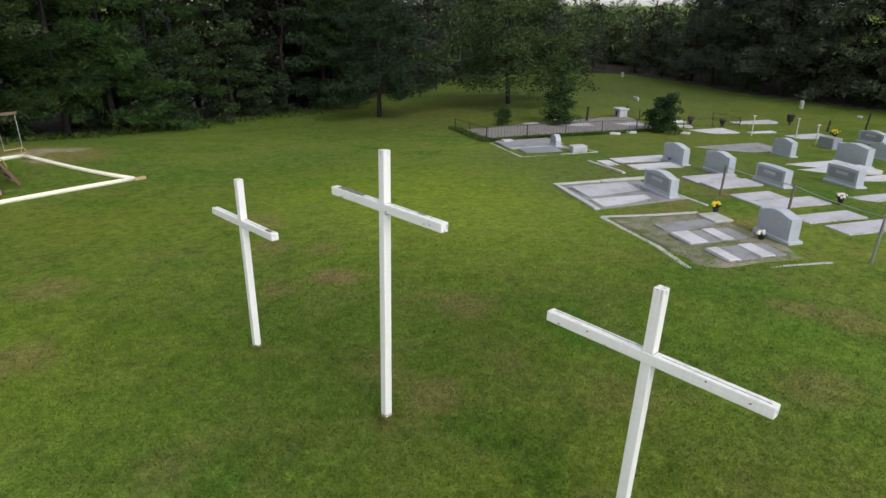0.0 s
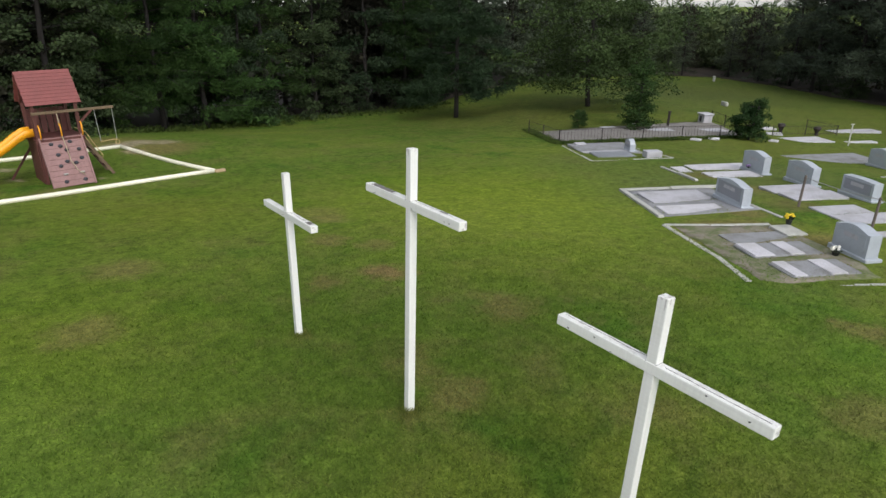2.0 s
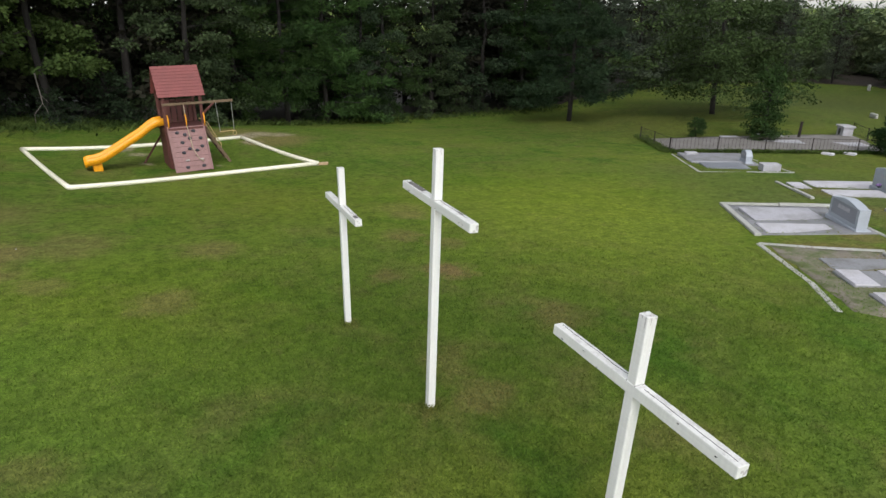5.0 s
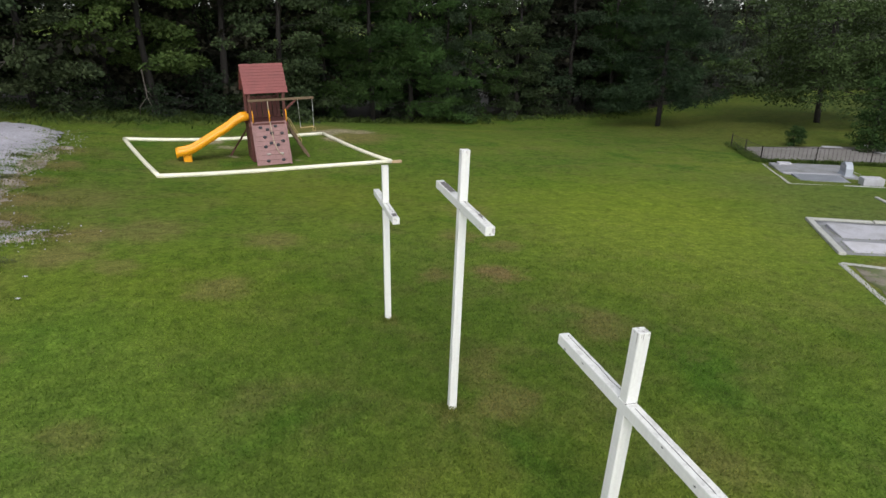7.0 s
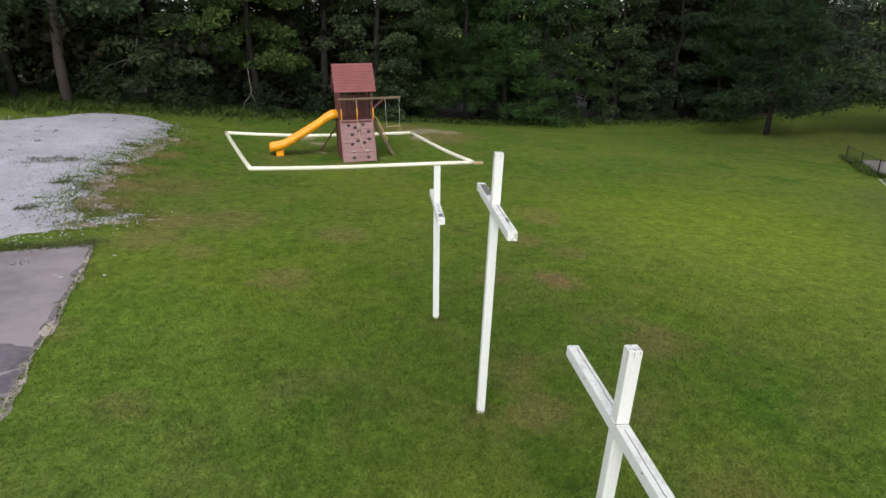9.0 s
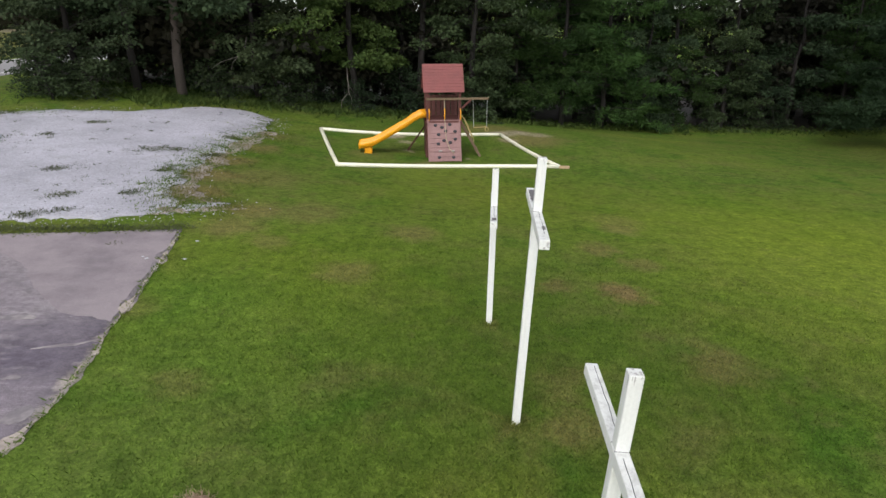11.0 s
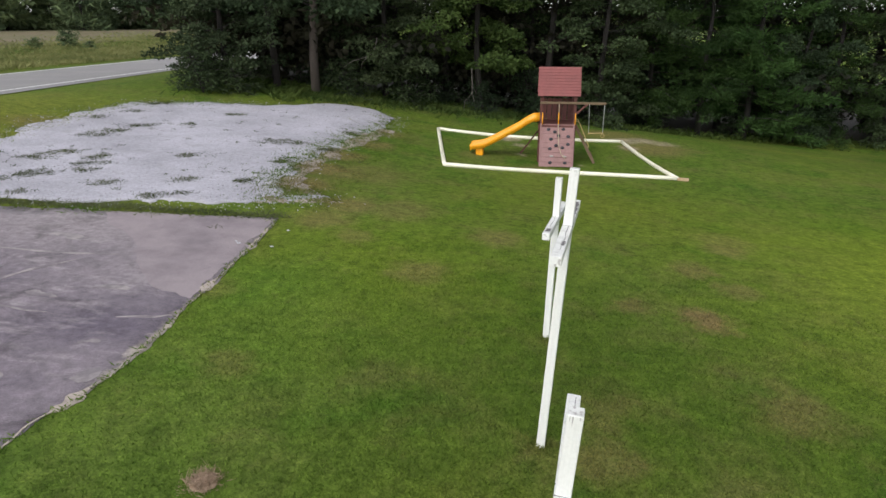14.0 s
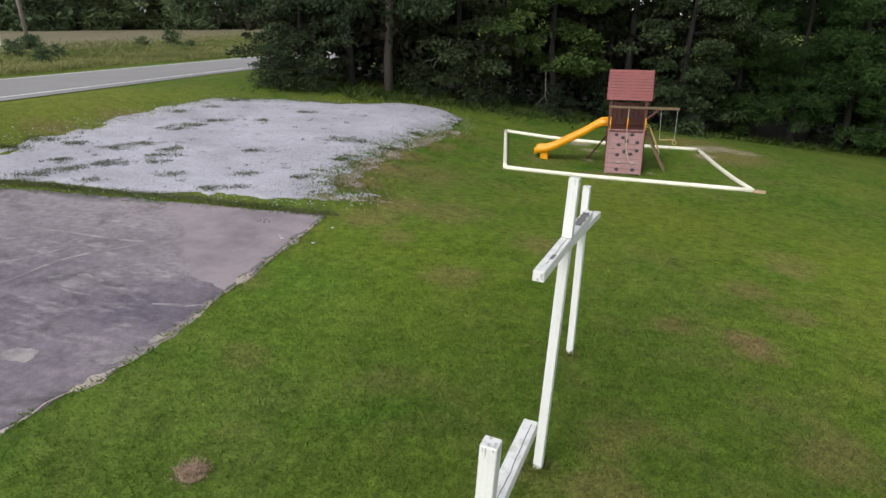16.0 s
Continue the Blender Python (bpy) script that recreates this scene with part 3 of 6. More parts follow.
for k, (pts, w) in enumerate((
        (((-10.3, 3.3), (-9.6, 3.4), (-8.8, 3.5), (-8.0, 3.65), (-7.3, 3.75)), 0.045),
        (((-8.6, 1.2), (-8.6, 1.85), (-8.58, 2.4), (-8.35, 2.9), (-8.0, 3.35)), 0.05),
        (((-8.1, 1.5), (-7.65, 1.52), (-7.1, 1.53)), 0.03), (((-6.1, 1.66), (-5.85, 1.7), (-5.6, 1.78), (-5.4, 1.95)), 0.07),
        (((-9.6, 1.6), (-9.1, 2.2), (-8.9, 2.9)), 0.035), (((-11.5, 2.2), (-10.6, 2.0), (-9.9, 2.3)), 0.04))):
    silt_line(pts, w, k * 3.0)
# sand and crumbled tar along the border with the grass
SAND = worn("pale_washed_sand", (0.47, 0.40, 0.355), (0.30, 0.255, 0.22), 0.95, 30, 4, 0.006, 0.9)
BORDER = [list(c) for c in zip(*ASPHALT_EDGE[10::-1])]


def sand_z(x, y):
    past = np.clip((x - np.interp(y, BORDER[1], BORDER[0])) / 0.12, -0.3, 1)
    return ground_z(x, y) + 0.017 - 0.02 * past


one, two = [], []
for y in np.arange(-3.0, 6.3, 0.06):
    x = float(np.interp(y, BORDER[1], BORDER[0]))
    grow = 1.0 + 1.1 * max(0.0, min(1.0, (0.4 - y) / 1.5))
    w = grow * max(0.004, 0.17 * (noise.noise((y * 1.5, 4, 2)) + 0.4 * noise.noise((y * 6, 1, 7)) - 0.02))
    c = x + 0.05 * noise.noise((y * 2.1, 8, 3)) - 0.02
    one.append((c - w * 1.1, y))
    two.append((c + w * 0.8 + 0.006, y))
wash = patch_mesh("sand_wash", one + two[::-1], sand_z, SAND, 0.05, 0.012)
wash.data.shade_flat()
tagged(wash, "pale sand washed out along the asphalt edge", "sand", kind="structure")
# pale worn blotches
for x, y, a, b in ((-6.75, 2.55, 0.26, 0.12), (-5.45, 0.2, 0.14, 0.2), (-6.56, -0.2, 0.26, 0.16), (-6.0, 0.92, 0.16, 0.07), (-8.9, 4.3, 0.4, 0.1), (-7.6, 2.0, 0.3, 0.08)):
    rim = ragged([(x + a * math.cos(q), y + b * math.sin(q)) for q in np.linspace(0, 2 * math.pi, 13)[:-1]], 0.04, 0.09, 4.0, x)
    blot = patch_mesh("worn_blotch", rim, lambda x, y: ground_z(x, y) + 0.0185, FILLED, 0.3, 0.004)
    blot.data.shade_flat()
    tagged(blot, "pale worn blotch on the asphalt", "asphalt patch", kind="structure")


def gravel_z(x, y):
    heap = 0.18 * swell(x, y, -8.0, 20.4, 1.1) + 0.08 * swell(x, y, -9.8, 20.0, 1.2)
    return ground_z(x, y) + 0.025 + heap + 0.03 * wobble(x, y, 0.9, 1.7)


lot = patch_mesh("gravel_lot", ragged(GRAVEL_EDGE, 0.12, 0.42, 1.1, 5.0), gravel_z, GRAVEL, 0.3, 0.05)
tagged(lot, "pale crushed stone lot with a low heap at its back", "gravel", kind="structure")

# the country road beyond
ROAD = [(ROAD_X + ROAD_LEAN * y, y) for y in (-60, 0, 20, 40, 60, 90, 130)]


def along(path, step):
    p = [Vector(q) for q in path]
    out = []
    for i in range(len(p) - 1):
        a, b, c, d = p[max(i - 1, 0)], p[i], p[i + 1], p[min(i + 2, len(p) - 1)]
        n = max(2, int((c - b).length / step))
        for k in range(n):
            t = k / n
            out.append(0.5 * (2 * b + (c - a) * t + (2 * a - 5 * b + 4 * c - d) * t * t + (3 * b - a - 3 * c + d) * t ** 3))
    return out + [p[-1]]


def ribbon(name, path, left, right, lift, mat, thick=0.0):
    pts = along(path, 1.5)
    bm = bmesh.new()
    rows = []
    for i, p in enumerate(pts):
        d = (pts[min(i + 1, len(pts) - 1)] - pts[max(i - 1, 0)]).normalized()
        side = Vector((d.y, -d.x))
        row = []
        for k in range(5):
            q = p + side * (left + (right - left) * k / 4)
            row.append(bm.verts.new((q.x, q.y, gz(q.x, q.y) + lift)))
        rows.append(row)
    for a, b in zip(rows, rows[1:]):
        for k in range(4):
            bm.faces.new((a[k], a[k + 1], b[k + 1], b[k]))
    return part(name, bm, mat)


road = tagged(ribbon("road", ROAD, -3.6, 4.2, 0.03, ROADTOP), "grey two-lane country road with white edge lines", "road", kind="structure")
for off in (-3.26, 3.26):
    ln = ribbon("edge_line", ROAD, off - 0.085, off + 0.085, 0.04, LINE)
    ln.parent = road


# ---------------------------------------------------------------- crosses
def wood_cross(foot, top, turn, arm_mid, arm_len, label, tilt=0.0, cracks=(), bare=()):
    """A painted timber cross whose square post leans from foot to top; the bar is let flush into it."""
    foot, top = Vector(foot), Vector(top)
    up = (top - foot).normalized()
    x = Vector((math.cos(radians(turn)), math.sin(radians(turn)), 0))
    x = (x - up * x.dot(up)).normalized()
    y = up.cross(x)
    t = thing("wooden_cross", Matrix.Translation(foot) @ Matrix((x, y, up)).transposed().to_4x4(), label, "cross", "three crosses on the lawn")
    length, w = (top - foot).length, 0.089
    bm = bmesh.new()
    box(bm, w, w, length + 0.25, pose(0, 0, -0.25), 0.005)
    part("post", bm, PAINT, t)
    bm = bmesh.new()
    across = pose(0, 0, arm_mid, tilt, 0, 0)
    box(bm, w + 0.004, 0.09, arm_len, across @ pose(-0.003, arm_len / 2, 0, 90, 0, 0), 0.005)
    bar = part("crossbar", bm, PAINT, t)
    # dark checks along the top of the bar, bare wood where the paint is gone
    for y0, y1, off in cracks:
        bm = bmesh.new()
        n = 14
        for k in range(n):
            a, b = y0 + (y1 - y0) * k / n, y0 + (y1 - y0) * (k + 1) / n
            wig = lambda q: off + 0.012 * noise.noise((q * 6, off * 90, 0)) + 0.004 * noise.noise((q * 25, 3, off * 50))
            beam(bm, across @ Vector((wig(a), a, 0.0455)), across @ Vector((wig(b), b, 0.0455)), 0.0035, 0.003)
        part("crack", bm, DARK, bar)
    for y0, y1, x0, x1 in bare:
        bm = bmesh.new()
        n = 10
        low = [bm.verts.new(across @ Vector((x0 + 0.008 * math.sin(k * 2.3), y0 + (y1 - y0) * k / n, 0.0472))) for k in range(n + 1)]
        far = [bm.verts.new(across @ Vector((x1 + 0.008 * math.cos(k * 1.7), y0 + (y1 - y0) * k / n + 0.02, 0.0472))) for k in range(n + 1)]
        for k in range(n):
            bm.faces.new((low[k], far[k], far[k + 1], low[k + 1]))
        bmesh.ops.recalc_face_normals(bm, faces=bm.faces)
        part("bare_wood", bm, BARE, bar, "weathered bare wood where paint has peeled")
    # drips below the post's top, the knotty end grain, the bare foot
    random.seed(int(length * 1000))
    for k in range(14):
        face, at = k % 4, random.uniform(-0.04, 0.04)
        deep = random.uniform(0.015, 0.10) * (1.4 if k % 5 == 0 else 0.7)
        wide = random.uniform(0.002, 0.006)
        bm = bmesh.new()
        m = pose(0, 0, length, 0, 0, 90 * face)
        vs = [bm.verts.new(m @ Vector((w / 2 + 0.0012, at + q * wide * h, -0.004 - deep * f))) for f, h in ((0, 1.0), (0.6, 0.8), (1.0, 0.1)) for q in (-1, 1)]
        bm.faces.new((vs[0], vs[1], vs[3], vs[2]))
        bm.faces.new((vs[2], vs[3], vs[5], vs[4]))
        part("drip_stain", bm, GRIME, t)
    for k in range(5):
        bm = bmesh.new()
        made = bmesh.ops.create_circle(bm, cap_ends=True, segments=8, radius=random.uniform(0.005, 0.013))["verts"]
        for v in made:
            v.co *= random.uniform(0.6, 1.3)
        bmesh.ops.transform(bm, matrix=pose(random.uniform(-0.03, 0.03), random.uniform(-0.03, 0.03), length + 0.0015), verts=made)
        part("knot", bm, GRIME, t)
    bm = bmesh.new()
    box(bm, w + 0.003, w + 0.003, 0.10, pose(0, 0, -0.05), 0.004)
    part("bare_foot", bm, FOOT, t, "raw tan timber where the paint ends")
    for end in (-1, 1):
        for k in range(4):
            bm = bmesh.new()
            made = bmesh.ops.create_circle(bm, cap_ends=True, segments=8, radius=random.uniform(0.006, 0.014))["verts"]
            for v in made:
                v.co *= random.uniform(0.5, 1.4)
            bmesh.ops.transform(bm, matrix=across @ pose(random.uniform(-0.03, 0.03), end * (arm_len / 2 + 0.0015), random.uniform(-0.03, 0.03), 90, 0, 0), verts=made)
            part("knot", bm, GRIME, bar)
    # chips
    for k in range(5):
        bm = bmesh.new()
        made = bmesh.ops.create_circle(bm, cap_ends=True, segments=7, radius=0.008)["verts"]
        for v in made:
            v.co.x *= random.uniform(0.5, 2.2)
            v.co.y *= random.uniform(0.4, 1.0)
        q = random.uniform(-0.46, 0.46) * arm_len
        bmesh.ops.transform(bm, matrix=across @ pose(-0.0525, q, random.uniform(-0.04, 0.035), 90, 0, -90) , verts=made)
        part("paint_chip", bm, DARK, bar)
    bm = bmesh.new()
    box(bm, 0.10, 0.004, 0.004, across @ pose(0, w / 2, 0.043))
    part("joint_gap", bm, DARK, bar)
    bm = bmesh.new()
    box(bm, 0.10, 0.004, 0.004, across @ pose(0, -w / 2, 0.043))
    part("joint_gap", bm, DARK, bar)
    return t


wood_cross((0.0, 0.0, -0.03), (0.152, 0.05, 3.03), -7.0, 2.485, 1.79, "tall white-painted wooden cross leaning slightly on the lawn", 0.9,
           [(-0.72, -0.05, 0.01)], [(0.34, 0.79, -0.036, 0.036), (-0.62, -0.5, 0.0, 0.03)])
wood_cross((0.035, 2.56, -0.09), (0.08, 2.61, 2.31), -8.2, 1.827, 1.75, "shorter white-painted wooden cross on the lawn", -1.2, [(-0.6, -0.1, 0.0)], [(-0.8, -0.66, -0.03, 0.03)])
wood_cross((-0.03, -2.80, -0.03), (0.11, -2.856, 2.42), -5.4, 1.878, 1.88, "shorter white-painted wooden cross with cracked paint", 0.5, [(0.08, 0.9, 0.012), (-0.9, -0.1, -0.01)], ())


# ---------------------------------------------------------------- play area
def pipe_border():
    c = [(-3.31, 14.13), (4.07, 14.95), (2.85, 20.3), (-4.5, 19.9)]
    t = thing("pipe_border", pose(-3.31, 14.13, gz(-3.31, 14.13)), "low cream-white pipe edging round the play area", "border")
    inv = t.matrix_world.inverted()
    for i in range(4):
        a, b = Vector(c[i]), Vector(c[(i + 1) % 4])
        bm = bmesh.new()
        # the front run is bent a little towards the tower
        bend = Vector((-0.05, 0.36)) if i == 0 else Vector((-0.1, 0.0)) if i == 1 else Vector((0, 0))
        pts = [a.lerp(b, k / 10) + bend * math.sin(math.pi * k / 10) for k in range(11)]
        pts = [inv @ Vector((p.x, p.y, gz(p.x, p.y) + 0.055)) for p in pts]
        tube(bm, pts, 0.068, 12)
        part("pipe", bm, PVC, t, smooth=True)


pipe_border()


def play_tower():
    t = thing("play_tower", pose(0.22, 17.0, gz(0.22, 16.8) - 0.02, 0, 0, 1.5), "red-brown wooden play tower with yellow slide and climbing wall", "playset")
    half, deck, eave = 0.56, 1.35, 2.32
    for x in (-half, half):
        for y in (-half, half):
            bm = bmesh.new()
            box(bm, 0.09, 0.09, eave + 0.03, pose(x, y, 0), 0.005)
            part("post", bm, STAIN, t)
    bm = bmesh.new()
    box(bm, 1.3, 1.3, 0.12, pose(0, 0, deck - 0.12), 0.005)
    part("deck", bm, STAIN, t)
    # boards closing the sides under the deck and the rails above it
    for s in (-1, 1):
        for k in range(5):
            bm = bmesh.new()
            box(bm, 0.025, 0.19, deck - 0.1, pose(s * (half + 0.055), -0.42 + 0.21 * k, 0.02), 0.003)
            part("side_board", bm, STAIN, t)
    for k in range(6):
        bm = bmesh.new()
        box(bm, 0.16, 0.025, 0.75, pose(-0.45 + 0.18 * k, half + 0.055, deck), 0.003)
        part("back_board", bm, STAIN, t)
    # gable roof of lapped boards, ridge along x
    ridge, run = 3.22, 0.66
    rise = ridge - eave
    slope = math.hypot(run, rise)
    ang = math.degrees(math.atan2(rise, run))
    for s in (-1, 1):
        for k in range(10):
            f = (k + 0.5) / 10
            bm = bmesh.new()
            m = Matrix.Translation((0, s * run * (1 - f), eave + rise * f)) @ pose(0, 0, 0, s * -ang, 0, 0) @ pose(0, 0, 0, 6 * s)
            box(bm, 1.42 + 0.012 * (k % 2), slope / 10 + 0.004, 0.018, m, 0.004)
            part("roof_board", bm, ROOF, t)
    for s in (-1, 1):
        for d in (-1, 1):
            bm = bmesh.new()
            beam(bm, (s * 0.6, d * run * 0.9, eave - 0.06), (s * 0.6, 0, ridge - 0.16), 0.04, 0.08)
            part("gable_rafter", bm, STAIN, t)
    # inclined climbing wall on the front, boards with holds
    foot, head = Vector((0, -1.16, 0.02)), Vector((0, -0.58, deck + 0.02))
    way = head - foot
    ang = math.degrees(math.atan2(way.z, way.y))
    base = Matrix.Translation(foot) @ pose(0, 0, 0, ang, 0, 0)
    n = 9
    for k in range(n):
        bm = bmesh.new()
        f = k * way.length / n
        box(bm, 1.06, way.length / n - 0.005, 0.03, base @ pose(0, f + way.length / n / 2, 0), 0.004)
        part("climbing_board", bm, PANEL, t)
    for s in (-1, 1):
        bm = bmesh.new()
        box(bm, 0.045, way.length + 0.04, 0.09, base @ pose(s * 0.555, way.length / 2, -0.03), 0.004)
        part("side_rail", bm, PANEL, t)
    holds = [(-0.3, 1.28), (-0.08, 1.2), (0.2, 1.3), (-0.2, 0.95), (0.05, 1.07), (0.38, 1.05), (-0.22, 0.62), (-0.02, 0.73), (0.2, 0.66), (0.38, 0.78), (-0.2, 0.14), (0.3, 0.14)]
    for x, f in holds:
        bm = bmesh.new()
        bmesh.ops.create_icosphere(bm, subdivisions=2, radius=0.06)
        bmesh.ops.transform(bm, matrix=base @ pose(x, f, 0.04) @ Matrix.Diagonal((1.1, 0.9, 0.6, 1)), verts=bm.verts)
        part("hold", bm, HOLD, t, smooth=True)
    for x in (-0.16, 0.28):
        bm = bmesh.new()
        box(bm, 0.13, 0.05, 0.05, base @ pose(x, 0.36, 0.03), 0.015)
        part("hold", bm, PALEHOLD, t, "pale rounded hold")
    # swing beam across the front with its braces, trapeze bar at its end
    bm = bmesh.new()
    beam(bm, (-0.62, -0.62, 2.1), (1.57, -0.62, 2.1), 0.075, 0.075, 0.005)
    part("swing_beam", bm, LADDER, t, "weathered grey-brown beam")
    bm = bmesh.new()
    beam(bm, (0.6, -0.62, 1.75), (0.95, -0.62, 2.07), 0.06, 0.06)
    part("brace", bm, STAIN, t)
    for x in (1.02, 1.52):
        bm = bmesh.new()
        rod(bm, (x, -0.62, 2.08), (x + (0.04 if x < 1.2 else 0.0), -0.62, 1.12), 0.012)
        part("trapeze_chain", bm, CHAIN, t)
    bm = bmesh.new()
    rod(bm, (1.05, -0.62, 1.1), (1.53, -0.62, 1.12), 0.014)
    part("trapeze_bar", bm, FADED, t, smooth=True)
    for x in (1.53,):
        bm = bmesh.new()
        ring = [(x + 0.06 * math.cos(a), -0.62, 1.03 + 0.07 * math.sin(a)) for a in np.linspace(0, 2 * math.pi, 13)]
        tube(bm, ring, 0.010, 6)
        part("trapeze_ring", bm, FADED, t, smooth=True)
    # handles and climbing rope
    for x in (-0.52, 0.02, 0.58):
        bm = bmesh.new()
        tube(bm, [(x, -0.66, deck + 0.02), (x, -0.74, deck + 0.1), (x, -0.74, deck + 0.34), (x, -0.66, deck + 0.42)], 0.02, 8)
        part("grab_handle", bm, YELLOW, t, smooth=True)
    bm = bmesh.new()
    tube(bm, [(0.02, -0.62, 2.08), (0.02, -0.72, 1.45), (0.06, -0.98, 0.75), (0.16, -1.12, 0.45), (0.32, -1.2, 0.3)], 0.013, 6)
    part("climbing_rope", bm, ROPE, t, smooth=True)
    # slide to the side
    prof = [(-0.6, deck + 0.12), (-0.82, deck + 0.1), (-1.05, deck - 0.02), (-1.3, deck - 0.2), (-2.3, 0.6), (-2.5, 0.5), (-2.7, 0.45), (-2.92, 0.43), (-3.02, 0.38)]
    bm = bmesh.new()
    cross = [(-0.30, 0.17), (-0.26, 0.19), (-0.22, 0.16), (-0.19, 0.03), (0.0, 0.0), (0.19, 0.03), (0.22, 0.16), (0.26, 0.19), (0.30, 0.17), (0.28, -0.04), (0, -0.06), (-0.28, -0.04)]
    rings = [[bm.verts.new((x, -0.1 + c, z + h)) for c, h in cross] for x, z in prof]
    for a, b in zip(rings, rings[1:]):
        for k in range(len(cross)):
            bm.faces.new((a[k], b[k], b[(k + 1) % len(cross)], a[(k + 1) % len(cross)]))
    bm.faces.new(rings[0])
    bm.faces.new(rings[-1][::-1])
    bmesh.ops.recalc_face_normals(bm, faces=bm.faces)
    slide = part("slide", bm, YELLOW, t, "yellow plastic slide", smooth=True)
    bm = bmesh.new()
    box(bm, 0.27, 0.44, 0.46, pose(-2.68, -0.1, -0.04), 0.03)
    part("slide_foot", bm, YELLOW, slide)
    # ladder with yellow rails on the other side
    for y in (-0.3, 0.3):
        bm = bmesh.new()
        beam(bm, (0.62, y, deck - 0.05), (1.35, y, 0.0), 0.04, 0.09)
        part("ladder_rail", bm, LADDER, t)
        bm = bmesh.new()
        tube(bm, [(0.62, y, deck + 0.12), (0.75, y, deck + 0.05), (1.12, y, 0.62), (1.1, y, 0.5)], 0.014, 8)
        part("hand_rail", bm, FADED, t, smooth=True)
    for k in range(4):
        f = (k + 0.7) / 4.6
        bm = bmesh.new()
        box(bm, 0.12, 0.6, 0.03, pose(0.62 + 0.73 * f, 0, (deck - 0.05) * (1 - f)), 0.004)
        part("tread", bm, STAIN, t)
    bm = bmesh.new()
    beam(bm, (-0.6, 0.5, 1.0), (-1.3, 0.6, 0.0), 0.06, 0.06)
    part("prop", bm, STAIN, t)


play_tower()


# ---------------------------------------------------------------- burial ground, in its own rows
CEM = Vector((10.855, 4.168))
ROW, LONG = Vector((0.5564, 0.8309)), Vector((0.8309, -0.5564))
TURN = -33.8


def cem(u, v, dz=0.0, turn=0.0):
    p = CEM + ROW * u + LONG * v
    return pose(p.x, p.y, gz(p.x, p.y) + dz, 0, 0, TURN + turn)


RIMS = []


def grave_slab(u0, u1, v0, v1, mat, label, rise=0.05, turn=0.0, band=None):
    t = thing("grave_slab", cem((u0 + u1) / 2, (v0 + v1) / 2, 0, turn), label, "grave slab", "slabs over the graves")
    bm = bmesh.new()
    rise *= 0.6
    box(bm, v1 - v0, u1 - u0, rise + 0.1, pose(0, 0, -0.1), 0.012)
    part("slab", bm, mat, t)
    c = [cem(u, v).translation for u, v in ((u0, v0), (u1, v0), (u1, v1), (u0, v1))]
    RIMS.extend(zip(c, c[1:] + c[:1]))
    for at, wide in band or ():
        bm = bmesh.new()
        box(bm, wide, u1 - u0 - 0.02, 0.03, pose(at, 0, rise - 0.008), 0.008)
        part("plaque", bm, WHITESLAB, t, "paler raised strip")
    return t


def headstone(u0, u1, v, high, mat, face, label, thick=0.2, crown=0.09, turn=0.0, base=0.08, plate=True):
    """A serpentine-topped stone on a base, its face towards the slabs."""
    t = thing("headstone", cem((u0 + u1) / 2, v, 0, turn), label, "headstone", "headstones")
    w = u1 - u0
    bm = bmesh.new()
    box(bm, thick + 0.1, w + 0.14, base + 0.1, pose(0.02, 0, -0.1), 0.015)
    part("base", bm, mat, t)
    bm = bmesh.new()
    n = 12
    front, back = [], []
    outline = [(-w / 2, base)] + [(-w / 2 + w * k / n, base + high - crown + crown * math.sin(math.pi * min(max((k / n - 0.06) / 0.88, 0), 1)) ** (1.2 if crown < 0.15 else 0.55)) for k in range(n + 1)] + [(w / 2, base)]
    for y, z in outline:
        front.append(bm.verts.new((-thick / 2, y, z)))
        back.append(bm.verts.new((thick / 2, y, z)))
    bm.faces.new(front)
    bm.faces.new(back[::-1])
    k = len(outline)
    for i in range(k):
        bm.faces.new((front[i], front[(i + 1) % k], back[(i + 1) % k], back[i]))
    bmesh.ops.recalc_face_normals(bm, faces=bm.faces)
    part("stone", bm, mat, t)
    if plate:
        bm = bmesh.new()
        box(bm, 0.012, w * 0.84, high * 0.62, pose(-thick / 2 - 0.004, 0, base + 0.1))
        p = part("face_panel", bm, face, t)
        bm = bmesh.new()
        box(bm, 0.006, w * 0.4, 0.09, pose(-thick / 2 - 0.012, 0, base + high * 0.52))
        part("lettering_bar", bm, SLAB, p)
    return t


def kerb(pts, label, w=0.14, h=0.14):
    """A run of concrete edging along points given in the rows' own measures."""
    a = cem(*pts[0])
    t = thing("plot_kerb", a, label, "kerb", "kerbs round the plots")
    inv = a.inverted()
    for p, q in zip(pts, pts[1:]):
        A, B = cem(*p).translation, cem(*q).translation
        n = max(1, int((B - A).length / 1.2))
        RIMS.append((A, B))
        for k in range(n):
            bm = bmesh.new()
            s, e = A.lerp(B, k / n), A.lerp(B, (k + 1) / n)
            s.z, e.z = gz(s.x, s.y), gz(e.x, e.y)
            d = (e - s) * 0.006
            lift = Vector((0, 0, random.uniform(-0.035, 0.0)))
            beam(bm, inv @ (s + d + lift), inv @ (e - d + lift * random.uniform(0.3, 1)), w * random.uniform(0.9, 1.05), h * 2, 0.012)
            part("kerb_stone", bm, KERB, t)
    return t


